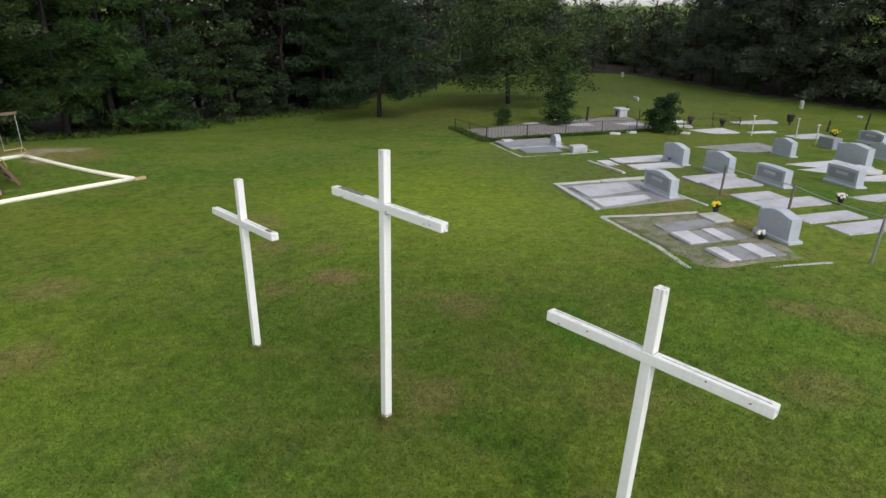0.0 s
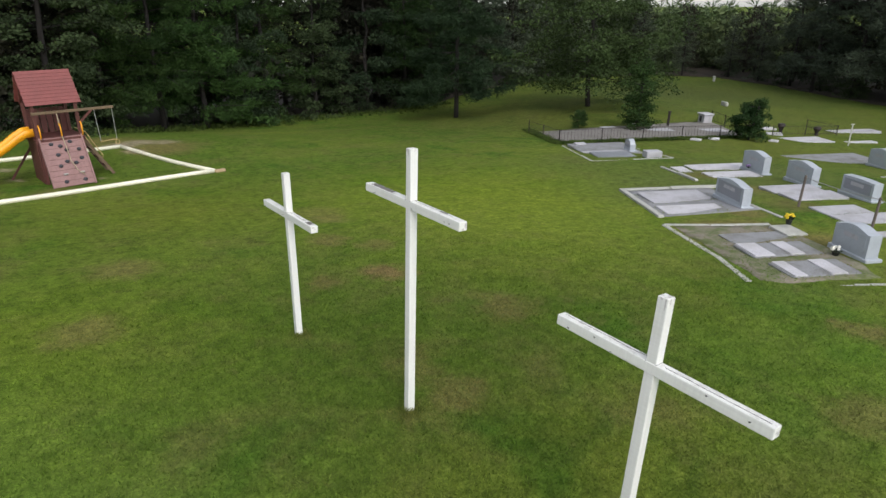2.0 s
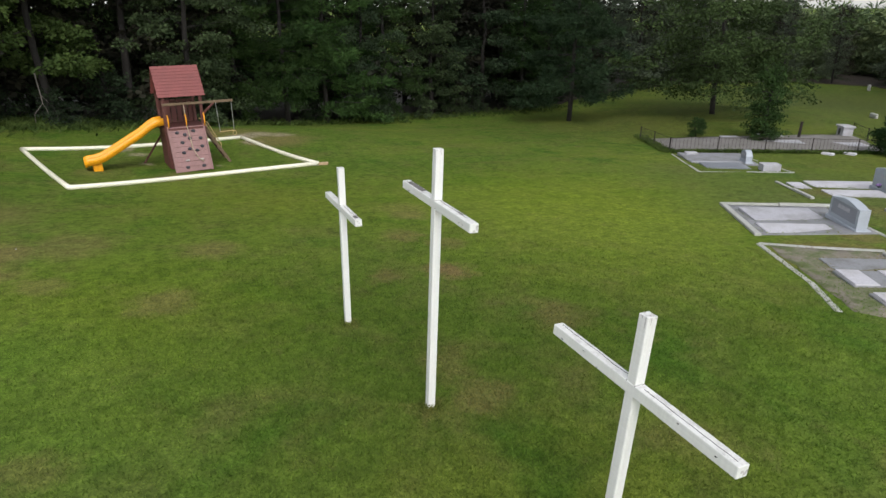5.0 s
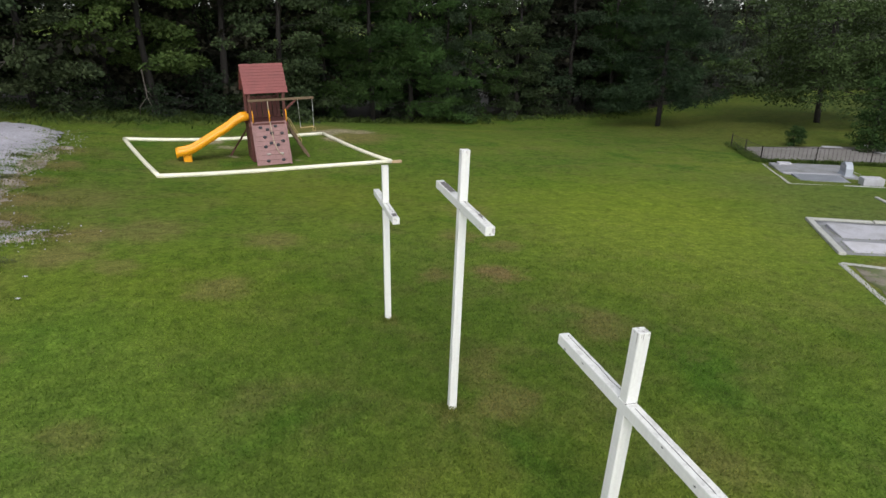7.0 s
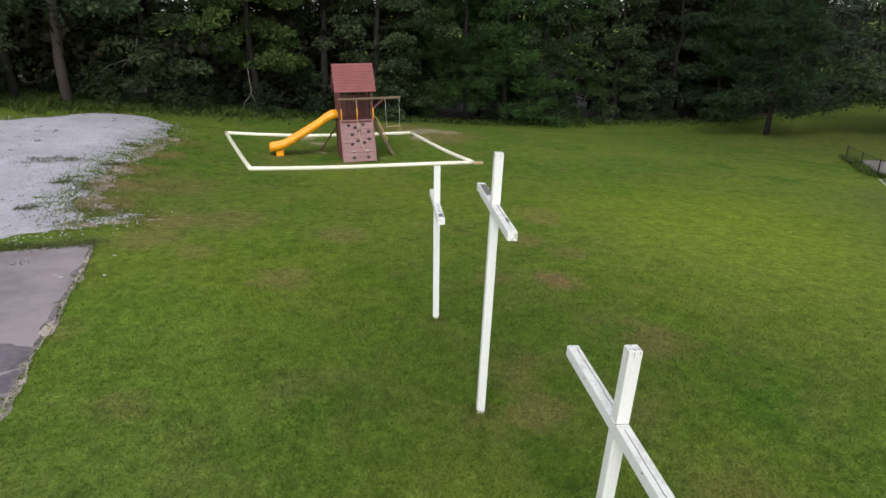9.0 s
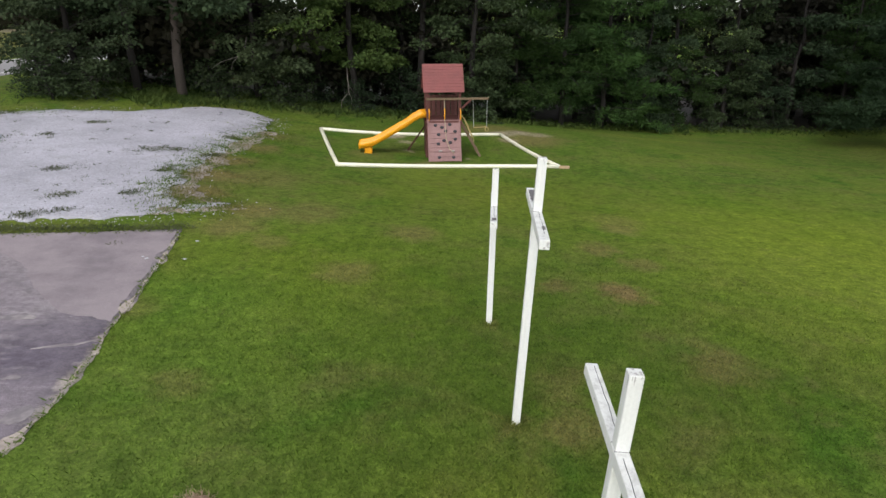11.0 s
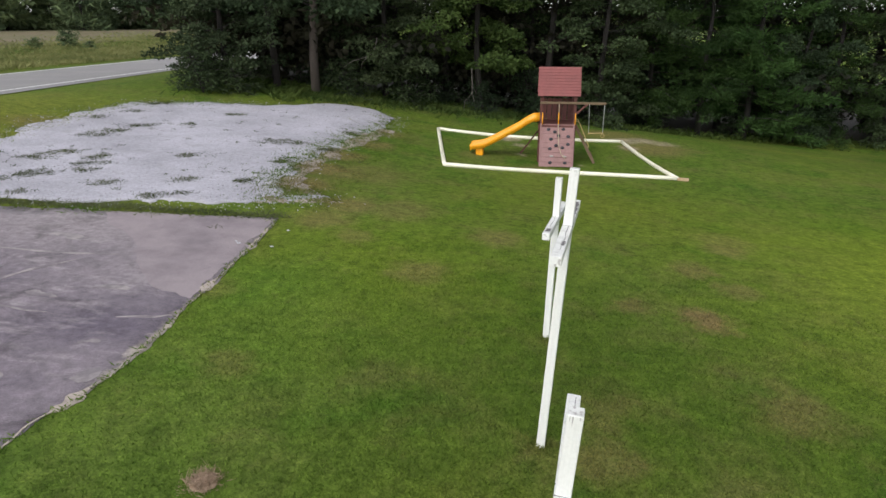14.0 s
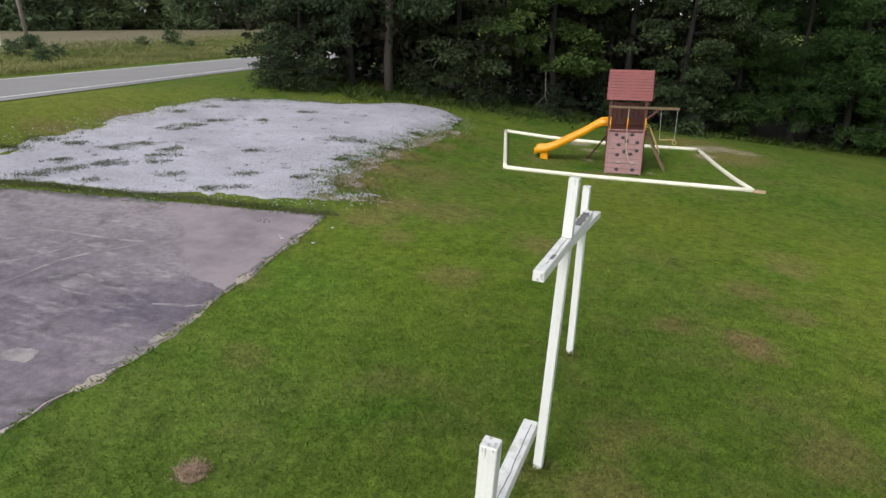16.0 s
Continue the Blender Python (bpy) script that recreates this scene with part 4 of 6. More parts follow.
kerb([(-2.05, 0.1), (0.95, 0.38), (0.66, 3.2)], "weathered concrete kerb round a grave plot", 0.15, 0.07)
kerb([(-6.3, -0.36), (-4.97, -0.17), (-2.66, -0.14), (-2.9, 0.85), (-3.15, 2.2)], "weathered concrete kerb sunk in the grass", 0.12, 0.035)
kerb([(-1.25, 2.88), (-2.7, 2.82)], "weathered concrete kerb beside a headstone", 0.1, 0.04)
kerb([(-6.64, 0.3), (-6.73, 1.34), (-6.85, 2.4)], "worn concrete kerb sunk in the grass", 0.06, 0.02)
kerb([(1.6, 3.06), (4.1, 3.17)], "thin pale concrete kerb at the end of a plot", 0.1, 0.07)
kerb([(5.8, 1.35), (9.8, 1.6), (9.8, 4.4), (6.0, 4.6), (5.8, 1.35)], "low concrete kerb round a family plot", 0.09, 0.025)

grave_slab(-0.75, 0.3, 0.55, 2.3, SLAB, "pale concrete grave slab inside a kerb", 0.08)
grave_slab(-1.85, -1.15, 0.4, 2.0, WHITESLAB, "white grave slab inside a kerb", 0.05)
headstone(-1.72, -0.5, 2.5, 0.55, GRANITE, POLISHED, "blue-grey granite headstone with a dark polished face", 0.24)
grave_slab(-4.05, -3.4, 1.98, 2.47, KERB, "small concrete base holding a flower pot", 0.1)
grave_slab(-5.2, -4.48, 0.45, 1.95, OLDSLAB, "old grey grave slab with pale strips", 0.08, band=((0.2, 0.3), (-0.5, 0.42)))
grave_slab(-6.28, -5.56, 0.5, 1.9, OLDSLAB, "old grey grave slab level with the grass", 0.06, band=((0.25, 0.32), (-0.52, 0.25)))
grave_slab(-4.36, -3.68, 0.6, 2.1, OLDSLAB, "dark sunken grave slab in bare earth", 0.03)
grave_slab(-2.72, -2.02, 4.0, 5.25, SLAB, "pale concrete grave slab by a fence post", 0.06)
grave_slab(13.9, 14.7, 17.7, 20.4, SLAB, "pale low slab in the far grass", 0.12)
grave_slab(10.85, 11.25, 16.0, 17.5, WHITESLAB, "narrow white slab in the far grass", 0.08)
headstone(-5.75, -4.85, 2.5, 0.55, GRANITE, GRANITE, "grey granite headstone with an arched top", 0.26)
headstone(2.25, 3.35, 5.75, 0.62, GRANITE, GRANITE, "light granite headstone with a small flower bunch", 0.24)
grave_slab(3.3, 4.15, 4.0, 6.1, WHITESLAB, "white grave slab beside the lawn", 0.07)
grave_slab(3.05, 3.85, 3.35, 3.8, WHITESLAB, "small white stone slab in the grass", 0.05)
grave_slab(1.95, 2.75, 3.85, 5.5, WHITESLAB, "white grave slab beside a headstone", 0.05)
headstone(0.25, 1.35, 5.9, 0.6, GRANITE, GRANITE, "light grey granite headstone", 0.24)
grave_slab(-0.45, 0.3, 4.2, 5.75, SLAB, "pale concrete grave slab", 0.1)
grave_slab(-1.3, -0.55, 4.2, 5.75, SLAB, "pale concrete grave slab", 0.1)
headstone(-1.7, -0.6, 6.15, 0.46, GRANITE, POLISHED, "grey granite headstone with a framed dark panel", 0.26, 0.02)
headstone(-2.0, -0.95, 8.4, 0.48, GRANITE, POLISHED, "grey granite headstone with side pillars", 0.28, 0.02)
headstone(4.0, 4.95, 11.9, 0.62, GRANITE, GRANITE, "light granite headstone with an arched top", 0.26)
headstone(1.6, 2.9, 12.9, 0.72, GRANITE, GRANITE, "wide pale granite headstone with an arched top", 0.3)
headstone(6.6, 7.9, 19.6, 0.55, GRANITE, POLISHED, "wide granite headstone with an arched top", 0.3)
grave_slab(-3.5, -2.8, 3.95, 5.85, SLAB, "pale concrete grave slab with worn edges", 0.06)
grave_slab(-4.75, -4.15, 3.95, 5.6, SLAB, "pale concrete grave slab with worn edges", 0.06)
grave_slab(-5.65, -4.97, 4.1, 5.9, SLAB, "pale concrete grave slab with worn edges", 0.06)
grave_slab(-3.5, -2.9, 7.0, 8.6, SLAB, "pale concrete grave slab with worn edges", 0.06)
grave_slab(10.8, 12.1, 13.1, 15.2, WHITESLAB, "white grave slab in the grass", 0.06)
grave_slab(6.3, 9.5, 1.7, 4.1, OLDSLAB, "grey paved family grave plot", 0.05)
grave_slab(7.75, 7.95, 1.75, 3.6, SLAB, "thin pale strip across a family plot", 0.07)
grave_slab(6.5, 7.5, 1.9, 3.4, POLISHED, "dark blue-grey grave slab in a family plot", 0.08)
grave_slab(6.1, 6.5, 3.6, 4.2, SLAB, "small pale stone block", 0.42)
grave_slab(9.15, 9.45, 1.95, 2.4, SLAB, "small pale stone block at a plot corner", 0.3)
headstone(7.68, 8.22, 3.75, 0.42, GRANITE, POLISHED, "small round-topped headstone with a dark face", 0.22, 0.2)


# grey paving inside the kerb, and bare worn earth in the oldest plot
inner = [(-2.0, 0.2), (0.8, 0.45), (0.6, 2.9), (-1.9, 2.8)]
paving = patch_mesh("plot_paving", [tuple(cem(u, v).translation.xy) for u, v in inner], lambda x, y: ground_z(x, y) + 0.015, OLDSLAB, 0.4, 0.04)
tagged(paving, "thin grey concrete paving inside a grave kerb", "paving", kind="structure")
plot = [(-2.75, -0.02), (-2.95, 0.8), (-3.2, 2.3), (-4.4, 2.3), (-5.3, 2.3), (-6.5, 2.1), (-6.5, 0.4), (-6.2, -0.1), (-5.0, -0.02)]
worn_plot = patch_mesh("bare_plot", ragged([tuple(cem(u, v).translation.xy) for u, v in plot], 0.15, 0.1, 1.6, 9.0), lambda x, y: ground_z(x, y) + 0.008, EARTH, 0.3, 0.02)
tagged(worn_plot, "worn grey-brown earth with thin grass in a grave plot", "earth", kind="structure")


# ---------------------------------------------------------------- trees
def blades(name, base, tip, width, mat, level=0.0):
    """Many narrow leaf diamonds, from base points to tip points; level: how flat they lie."""
    n = len(base)
    d = tip - base
    rnd = np.random.normal(size=(n, 3)) + np.array([0, 0, level])
    side = np.cross(d, rnd)
    side /= np.linalg.norm(side, axis=1, keepdims=True) + 1e-9
    mid = base + d * 0.5
    co = np.stack([base, mid + side * width[:, None] * 0.5, tip, mid - side * width[:, None] * 0.5], 1).reshape(-1, 3)
    me = bpy.data.meshes.new(name)
    me.vertices.add(4 * n)
    me.vertices.foreach_set("co", co.astype(np.float32).ravel())
    me.loops.add(4 * n)
    me.loops.foreach_set("vertex_index", np.arange(4 * n, dtype=np.int32))
    me.polygons.add(n)
    me.polygons.foreach_set("loop_start", np.arange(0, 4 * n, 4, dtype=np.int32))
    me.update(calc_edges=True)
    me.materials.append(mat)
    return me


def limb_bm(bm, a, b, r1, r2, bend=0.15, parts=4, sides=7):
    a, b = Vector(a), Vector(b)
    pts, d = [], (b - a).length
    for k in range(parts + 1):
        f = k / parts
        off = Vector((random.uniform(-1, 1), random.uniform(-1, 1), random.uniform(-0.4, 0.8))) * bend * d * 0.25 * math.sin(math.pi * f)
        pts.append(a.lerp(b, f) + off)
    tube(bm, pts, r1, sides, r2)
    return pts


SHOW = 7.8


def broadleaf(name, high, spread, bare, leaves, leaf, seed, mat, label, count=34, bark=None, flat=0.55):
    """A trunk with forking limbs and a ragged crown of flat leaf sprays that hangs down to the height bare."""
    random.seed(seed)
    np.random.seed(seed)
    t = thing(name, Matrix(), label, "tree", "trees of the wood")
    bm = bmesh.new()
    r = 0.011 * high + 0.03
    limb_bm(bm, (0, 0, -0.3), (random.uniform(-0.5, 0.5), random.uniform(-0.5, 0.5), high * 0.85), r, 0.04, 0.05, 7, 9)
    part("trunk", bm, bark or BARK, t, smooth=True)
    bm = bmesh.new()
    sprays = []
    for k in range(count):
        f = ((k + random.random()) / count) ** 1.35
        z = bare + (high * 0.97 - bare) * f
        a = k * 2.4 + random.uniform(-0.5, 0.5)
        reach = spread * (0.6 + 0.5 * math.sin(math.pi * min(1, 0.25 + 0.7 * f))) * random.uniform(0.5, 1.15)
        start = Vector((0, 0, min(high * 0.8, max(0.08 * high, z + reach * random.uniform(-0.3, 0.3)))))
        end = Vector((math.cos(a) * reach, math.sin(a) * reach, z + random.uniform(-0.3, 0.3)))
        pts = limb_bm(bm, start, end, 0.02 + 0.01 * (1 - f) * r * 10, 0.008, 0.5, 4, 3)
        tips = [(pts[2], 0.7), (pts[3], 0.9), (pts[4], 1.0)]
        for q in range(4):
            base = pts[2 + q % 3]
            off = Vector((random.gauss(0, 0.33), random.gauss(0, 0.33), random.gauss(-0.06, 0.16))) * spread * 0.62
            if leaves > 9000 or high < 3:
                tube(bm, [base, base + off], 0.012, 3, 0.005)
            tips.append((base + off, random.uniform(0.55, 1.0)))
        for p, s in tips:
            sprays.append((*p, s * random.uniform(0.12, 0.24) * spread))
    tagged(part("branchwork", bm, BARK, t), kind="stuff")
    c = np.array(sprays)
    share = c[:, 3] ** 2 * np.where(c[:, 2] < SHOW, 1.0, 0.22)
    pick = np.random.choice(len(c), leaves, p=share / share.sum())
    d = np.random.normal(size=(leaves, 3))
    d /= np.linalg.norm(d, axis=1, keepdims=True)
    d[:, 2] = np.where(np.random.rand(leaves) < 0.7, np.abs(d[:, 2]), d[:, 2])
    rad = c[pick, 3] * (0.35 + 0.7 * np.random.rand(leaves) ** 0.6)
    base = c[pick, :3] + d * rad[:, None] * np.array([1.25, 1.25, flat])
    base[:, 2] = np.maximum(base[:, 2] - 0.25 * np.hypot(d[:, 0], d[:, 1]) ** 3 * rad, 0.05)
    size = leaf * np.random.uniform(0.55, 1.3, leaves) * np.where(c[pick, 2] < SHOW, 1.0, 1.7)
    out = d * np.array([1, 1, 0.2]) + np.random.normal(size=(leaves, 3)) * 0.5 + np.array([0, 0, -0.35])
    out /= np.linalg.norm(out, axis=1, keepdims=True)
    crown = new("crown", blades("crown", base, base + out * size[:, None], size * 0.68, mat, 1.3))
    crown.parent = t
    return t


def pine(name, high, spread, bare, tufts, needle, seed, mat, label):
    """A straight trunk with whorls of drooping boughs that carry brushes of needles."""
    random.seed(seed)
    np.random.seed(seed)
    t = thing(name, Matrix(), label, "tree", "trees of the wood")
    bm = bmesh.new()
    r = 0.010 * high + 0.03
    limb_bm(bm, (0, 0, -0.3), (random.uniform(-0.2, 0.2), random.uniform(-0.2, 0.2), high), r, 0.02, 0.02, 8, 9)
    part("trunk", bm, BARK, t, smooth=True)
    bm = bmesh.new()
    at, way, heavy = [], [], []
    z = bare
    while z < high * 0.98:
        f = (z - bare) / (high - bare)
        reach = spread * (1 - 0.8 * f ** 1.3)
        for k in range(random.choice((3, 4, 5))):
            a = random.uniform(0, 2 * math.pi)
            L = reach * random.uniform(0.45, 1.12)
            start = Vector((0, 0, z))
            end = Vector((math.cos(a) * L, math.sin(a) * L, z + L * random.uniform(-0.3, 0.15)))
            limb_bm(bm, start, end, 0.04 * (1 - 0.6 * f), 0.01, 0.25, 2, 3)
            lobes = max(3, int(L * 2.2))
            for q in range(lobes):
                p = start.lerp(end, 0.35 + 0.68 * q / (lobes - 1))
                fan = 0.32 * L * (1 - 0.5 * q / lobes)
                side = random.uniform(-1, 1) * fan
                hub = p + Vector((-math.sin(a) * side, math.cos(a) * side, random.gauss(0, 0.08)))
                for _ in range(10):
                    at.append((hub.x + random.gauss(0, 0.2), hub.y + random.gauss(0, 0.2), hub.z + random.gauss(0, 0.09)))
                    way.append((math.cos(a) + random.gauss(0, 0.7), math.sin(a) + random.gauss(0, 0.7), random.gauss(0.2, 0.35)))
                    heavy.append(1.0 if hub.z < SHOW else 0.25)
        z += random.uniform(0.4, 0.75)
    tagged(part("branchwork", bm, BARK, t), kind="stuff")
    at, way, heavy = np.array(at), np.array(way), np.array(heavy)
    pick = np.random.choice(len(at), tufts, p=heavy / heavy.sum())
    w = way[pick] / np.linalg.norm(way[pick], axis=1, keepdims=True)
    out = w + np.random.normal(size=(tufts, 3)) * 0.5
    out /= np.linalg.norm(out, axis=1, keepdims=True)
    base = at[pick] + np.random.normal(size=(tufts, 3)) * 0.07
    size = needle * np.random.uniform(0.7, 1.3, tufts) * np.where(heavy[pick] > 0.5, 1.0, 1.8)
    crown = new("crown", blades("crown", base, base + out * size[:, None], size * 0.15, mat, 0.8))
    crown.parent = t
    return t


OAK_SAY = "tall leafy hardwood tree at the edge of the wood"
PINE_SAY = "tall dark green pine at the edge of the wood"
oaks = [broadleaf("oak_tree", 12.5, wide, low, 15000, 0.17, s, OAK_LEAF, OAK_SAY, n) for s, low, wide, n in ((11, 0.9, 3.0, 26), (12, 1.8, 3.3, 24))]
pines = [pine("pine_tree", 13, 3.2, low, 17000, 0.30, s, PINE_LEAF, PINE_SAY) for s, low in ((21, 1.7), (22, 1.2))]
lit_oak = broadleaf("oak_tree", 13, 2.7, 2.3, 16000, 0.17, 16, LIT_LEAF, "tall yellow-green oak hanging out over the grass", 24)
hang_oak = broadleaf("oak_tree", 13.5, 3.9, 3.5, 14000, 0.18, 20, OAK_LEAF, "tall oak reaching out towards the road", 26)
low_oak = broadleaf("oak_tree", 12.5, 2.7, 0.7, 18000, 0.16, 17, OAK_LEAF, "dark hardwood tree with boughs down to the ground", 30)
grey_oak = broadleaf("oak_tree", 12.5, 3.0, 0.9, 18000, 0.16, 19, GREY_LEAF, "grey-green hardwood tree with hanging boughs", 30)
bare_tree = broadleaf("oak_tree", 14, 2.6, 5.2, 6000, 0.18, 18, OAK_LEAF, "slender tall tree with a long bare trunk", 16)
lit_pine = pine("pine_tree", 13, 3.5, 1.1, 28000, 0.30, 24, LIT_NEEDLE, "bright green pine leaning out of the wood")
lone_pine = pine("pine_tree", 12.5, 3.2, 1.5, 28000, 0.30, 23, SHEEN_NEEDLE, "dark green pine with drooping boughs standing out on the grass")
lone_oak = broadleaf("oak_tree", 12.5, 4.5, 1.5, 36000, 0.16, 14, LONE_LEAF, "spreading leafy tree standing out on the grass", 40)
bush = broadleaf("shrub", 2.6, 1.4, 0.15, 2200, 0.14, 31, OAK_LEAF, "leafy green shrub under the trees", 24)
cedars = [broadleaf("cedar_bush", 3.6, 0.8, 0.2, 9000, 0.10, 61, CEDAR_LEAF, "dark green bushy evergreen in the railed plot", 50, None, 1.1), broadleaf("cedar_bush", 2.2, 0.85, 0.35, 9000, 0.10, 62, CEDAR_LEAF, "dark green bushy evergreen in the railed plot", 40, None, 1.0)]
backs = [broadleaf("oak_tree", 14, 4.0, 1.0, 3400, 0.34, 41, SHADED_LEAF, "tall leafy tree deep in the wood", 24), pine("pine_tree", 15, 3.6, 1.5, 3200, 0.6, 42, SHADED_LEAF, "tall pine deep in the wood")]
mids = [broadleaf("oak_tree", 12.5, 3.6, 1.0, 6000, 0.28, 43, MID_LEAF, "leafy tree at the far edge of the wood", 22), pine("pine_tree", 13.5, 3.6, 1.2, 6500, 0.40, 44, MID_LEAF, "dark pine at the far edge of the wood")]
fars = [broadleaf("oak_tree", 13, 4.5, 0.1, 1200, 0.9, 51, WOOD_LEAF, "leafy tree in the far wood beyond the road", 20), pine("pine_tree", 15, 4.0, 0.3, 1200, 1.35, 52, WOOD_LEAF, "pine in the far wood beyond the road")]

EDGE = [(-15.4, 23.4), (-13.4, 22.6), (-11.3, 24.3), (-8, 25.6), (-5, 26.6), (-2, 26.6), (1, 27), (4, 29), (8, 31.5), (13, 32.5), (17, 32.5), (21, 32), (25, 31), (29, 31.5),
        (34, 34), (42, 36.5), (52, 36), (60, 32.5), (63.5, 26), (60, 19), (55, 12.5), (51.5, 7), (49, 2), (47, -4), (45, -10)]
random.seed(5)
spots = along(EDGE, 0.5)
used = set()


def young_wood(x, y):
    """The low young growth at the far end of the burial ground."""
    return x > 45 and 0.394 * x - 2.7 < y < 0.584 * x - 1.95


def plant(src, x, y, s=1.0, turn=None, z=0.0):
    if young_wood(x, y):
        s = random.uniform(6.7, 7.3) / (15 if src in pines + backs[1:] + fars[1:] + mids[1:] else 13.5)
    m = pose(x, y, gz(x, y) + z, 0, 0, random.uniform(0, 360) if turn is None else turn) @ Matrix.Scale(s, 4)
    if src.name not in used:
        used.add(src.name)
        src.matrix_world = m
        return src
    c = copy_thing(src, Matrix())
    c.matrix_world = m
    return c


last = None
row = []
for p in spots:
    if last is None or (p - last).length > (2.9 if p.x < 32 else 3.8):
        row.append(p)
        last = p
for i, p in enumerate(row):
    nrm = (row[min(i + 1, len(row) - 1)] - row[max(i - 1, 0)]).normalized()
    out = Vector((-nrm.y, nrm.x))
    low = 0.6 if p.x > 50 and p.y > 22 else 1.0
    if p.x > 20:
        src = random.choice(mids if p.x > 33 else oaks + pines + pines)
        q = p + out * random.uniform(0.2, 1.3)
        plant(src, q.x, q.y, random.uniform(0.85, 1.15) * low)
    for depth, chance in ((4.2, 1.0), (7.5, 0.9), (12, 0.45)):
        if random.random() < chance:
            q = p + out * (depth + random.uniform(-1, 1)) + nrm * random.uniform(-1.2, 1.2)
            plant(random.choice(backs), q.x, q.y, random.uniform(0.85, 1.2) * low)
    for k in range(random.choice((0, 1, 1, 2))):
        q = p + out * random.uniform(0.3, 2.0) + nrm * random.uniform(-1.5, 1.5)
        plant(bush, q.x, q.y, random.uniform(0.4, 0.95))
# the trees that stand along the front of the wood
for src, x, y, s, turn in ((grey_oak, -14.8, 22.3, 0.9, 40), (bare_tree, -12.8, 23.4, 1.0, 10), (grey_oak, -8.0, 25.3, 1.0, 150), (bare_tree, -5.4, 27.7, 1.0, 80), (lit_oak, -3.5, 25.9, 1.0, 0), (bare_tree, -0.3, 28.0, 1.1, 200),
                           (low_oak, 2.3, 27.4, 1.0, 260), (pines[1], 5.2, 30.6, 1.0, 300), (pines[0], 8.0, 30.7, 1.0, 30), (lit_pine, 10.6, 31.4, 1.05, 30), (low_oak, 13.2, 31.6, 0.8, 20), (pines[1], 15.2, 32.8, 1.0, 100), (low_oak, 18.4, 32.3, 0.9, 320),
                           (hang_oak, -16.9, 24.0, 1.0, 70), (oaks[1], -0.6, 31.5, 1.0, 120), (oaks[0], -10.2, 28.5, 1.0, 220), (oaks[0], 5.0, 33.5, 1.0, 10)):
    plant(src, x, y, s, turn)
# a big pale trunk by the heap, and two trees standing out on the grass
pale_oak = broadleaf("oak_tree", 13.5, 3.4, 3.0, 15000, 0.17, 15, OAK_LEAF, "tall hardwood with a thick pale trunk by the gravel", 22, PALE_BARK)
plant(pale_oak, -10.95, 23.5, 1.25)
for x, y, s in ((-15.7, 21.2, 0.7), (-14.9, 20.5, 0.75), (-16.2, 22.8, 0.8), (-13.6, 21.2, 0.6), (-9.4, 24.0, 0.7), (-6.8, 24.6, 0.8), (-3.2, 25.4, 0.6)):
    plant(bush, x, y, s)
plant(lone_pine, 23.3, 24.0, 1.0)
plant(lone_oak, 30.4, 19.3, 1.0)
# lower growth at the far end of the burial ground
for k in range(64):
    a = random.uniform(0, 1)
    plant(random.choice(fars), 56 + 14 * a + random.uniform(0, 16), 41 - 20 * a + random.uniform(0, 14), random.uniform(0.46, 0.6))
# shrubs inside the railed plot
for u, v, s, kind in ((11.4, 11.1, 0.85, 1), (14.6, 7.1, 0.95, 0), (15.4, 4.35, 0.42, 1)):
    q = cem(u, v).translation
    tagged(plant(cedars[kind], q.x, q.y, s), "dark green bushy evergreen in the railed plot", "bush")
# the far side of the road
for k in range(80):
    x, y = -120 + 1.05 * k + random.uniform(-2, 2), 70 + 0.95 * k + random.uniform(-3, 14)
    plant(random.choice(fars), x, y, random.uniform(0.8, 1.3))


# ---------------------------------------------------------------- turf, weeds and undergrowth
def field_of(name, x, y, z, high, wide, lean, mat, label, category, seed):
    """Grass blades standing at the given places."""
    np.random.seed(seed)
    n = len(x)
    base = np.stack([x, y, z], -1)
    h = high * np.random.uniform(0.55, 1.25, n)
    off = np.random.normal(size=(n, 2)) * (h * lean)[:, None]
    tip = base + np.concatenate([off, h[:, None]], 1)
    ob = new(name, blades(name, base, tip, wide * np.random.uniform(0.6, 1.4, n), mat))
    return tagged(ob, label, category, kind="stuff")


def scatter(x0, x1, y0, y1, per_m2, seed):
    rng = np.random.default_rng(seed)
    n = int((x1 - x0) * (y1 - y0) * per_m2)
    return rng.uniform(x0, x1, n), rng.uniform(y0, y1, n)


def off_pavement(x, y):
    return ~inside(ASPHALT_EDGE, x, y) & ~inside(GRAVEL_EDGE, x, y)


tx, ty = scatter(-6, 10, -11, 10, 2000, 1)
# thick near the crosses, thinning out raggedly over the lawn
thick = 1.1 - np.hypot(tx - 0.3, ty + 1.0) / 8.5 + 0.22 * wobble(tx, ty, 0.9, 3.0)
ok = off_pavement(tx, ty) & (np.random.default_rng(2).uniform(0, 1, len(tx)) < np.clip(thick, 0, 1) ** 1.4)
tx, ty = tx[ok], ty[ok]
field_of("turf", tx, ty, ground_z(tx, ty) - 0.004, 0.040, 0.011, 0.6, BLADE, "short mown grass blades", "grass", 4)

# uncut tufts round the feet of the crosses
fx, fy = [], []
for x, y in ((0.0, 0.0), (0.035, 2.56), (-0.03, -2.80)):
    a, d = np.random.default_rng(31).uniform(0, 2 * math.pi, 260), 0.06 + np.abs(np.random.default_rng(32).normal(0, 0.06, 260))
    fx.append(x + d * np.cos(a))
    fy.append(y + d * np.sin(a))
fx, fy = np.concatenate(fx), np.concatenate(fy)
field_of("post_grass", fx, fy, ground_z(fx, fy) - 0.004, 0.075, 0.010, 0.6, BLADE, "uncut dark grass round the feet of the crosses", "grass", 33)

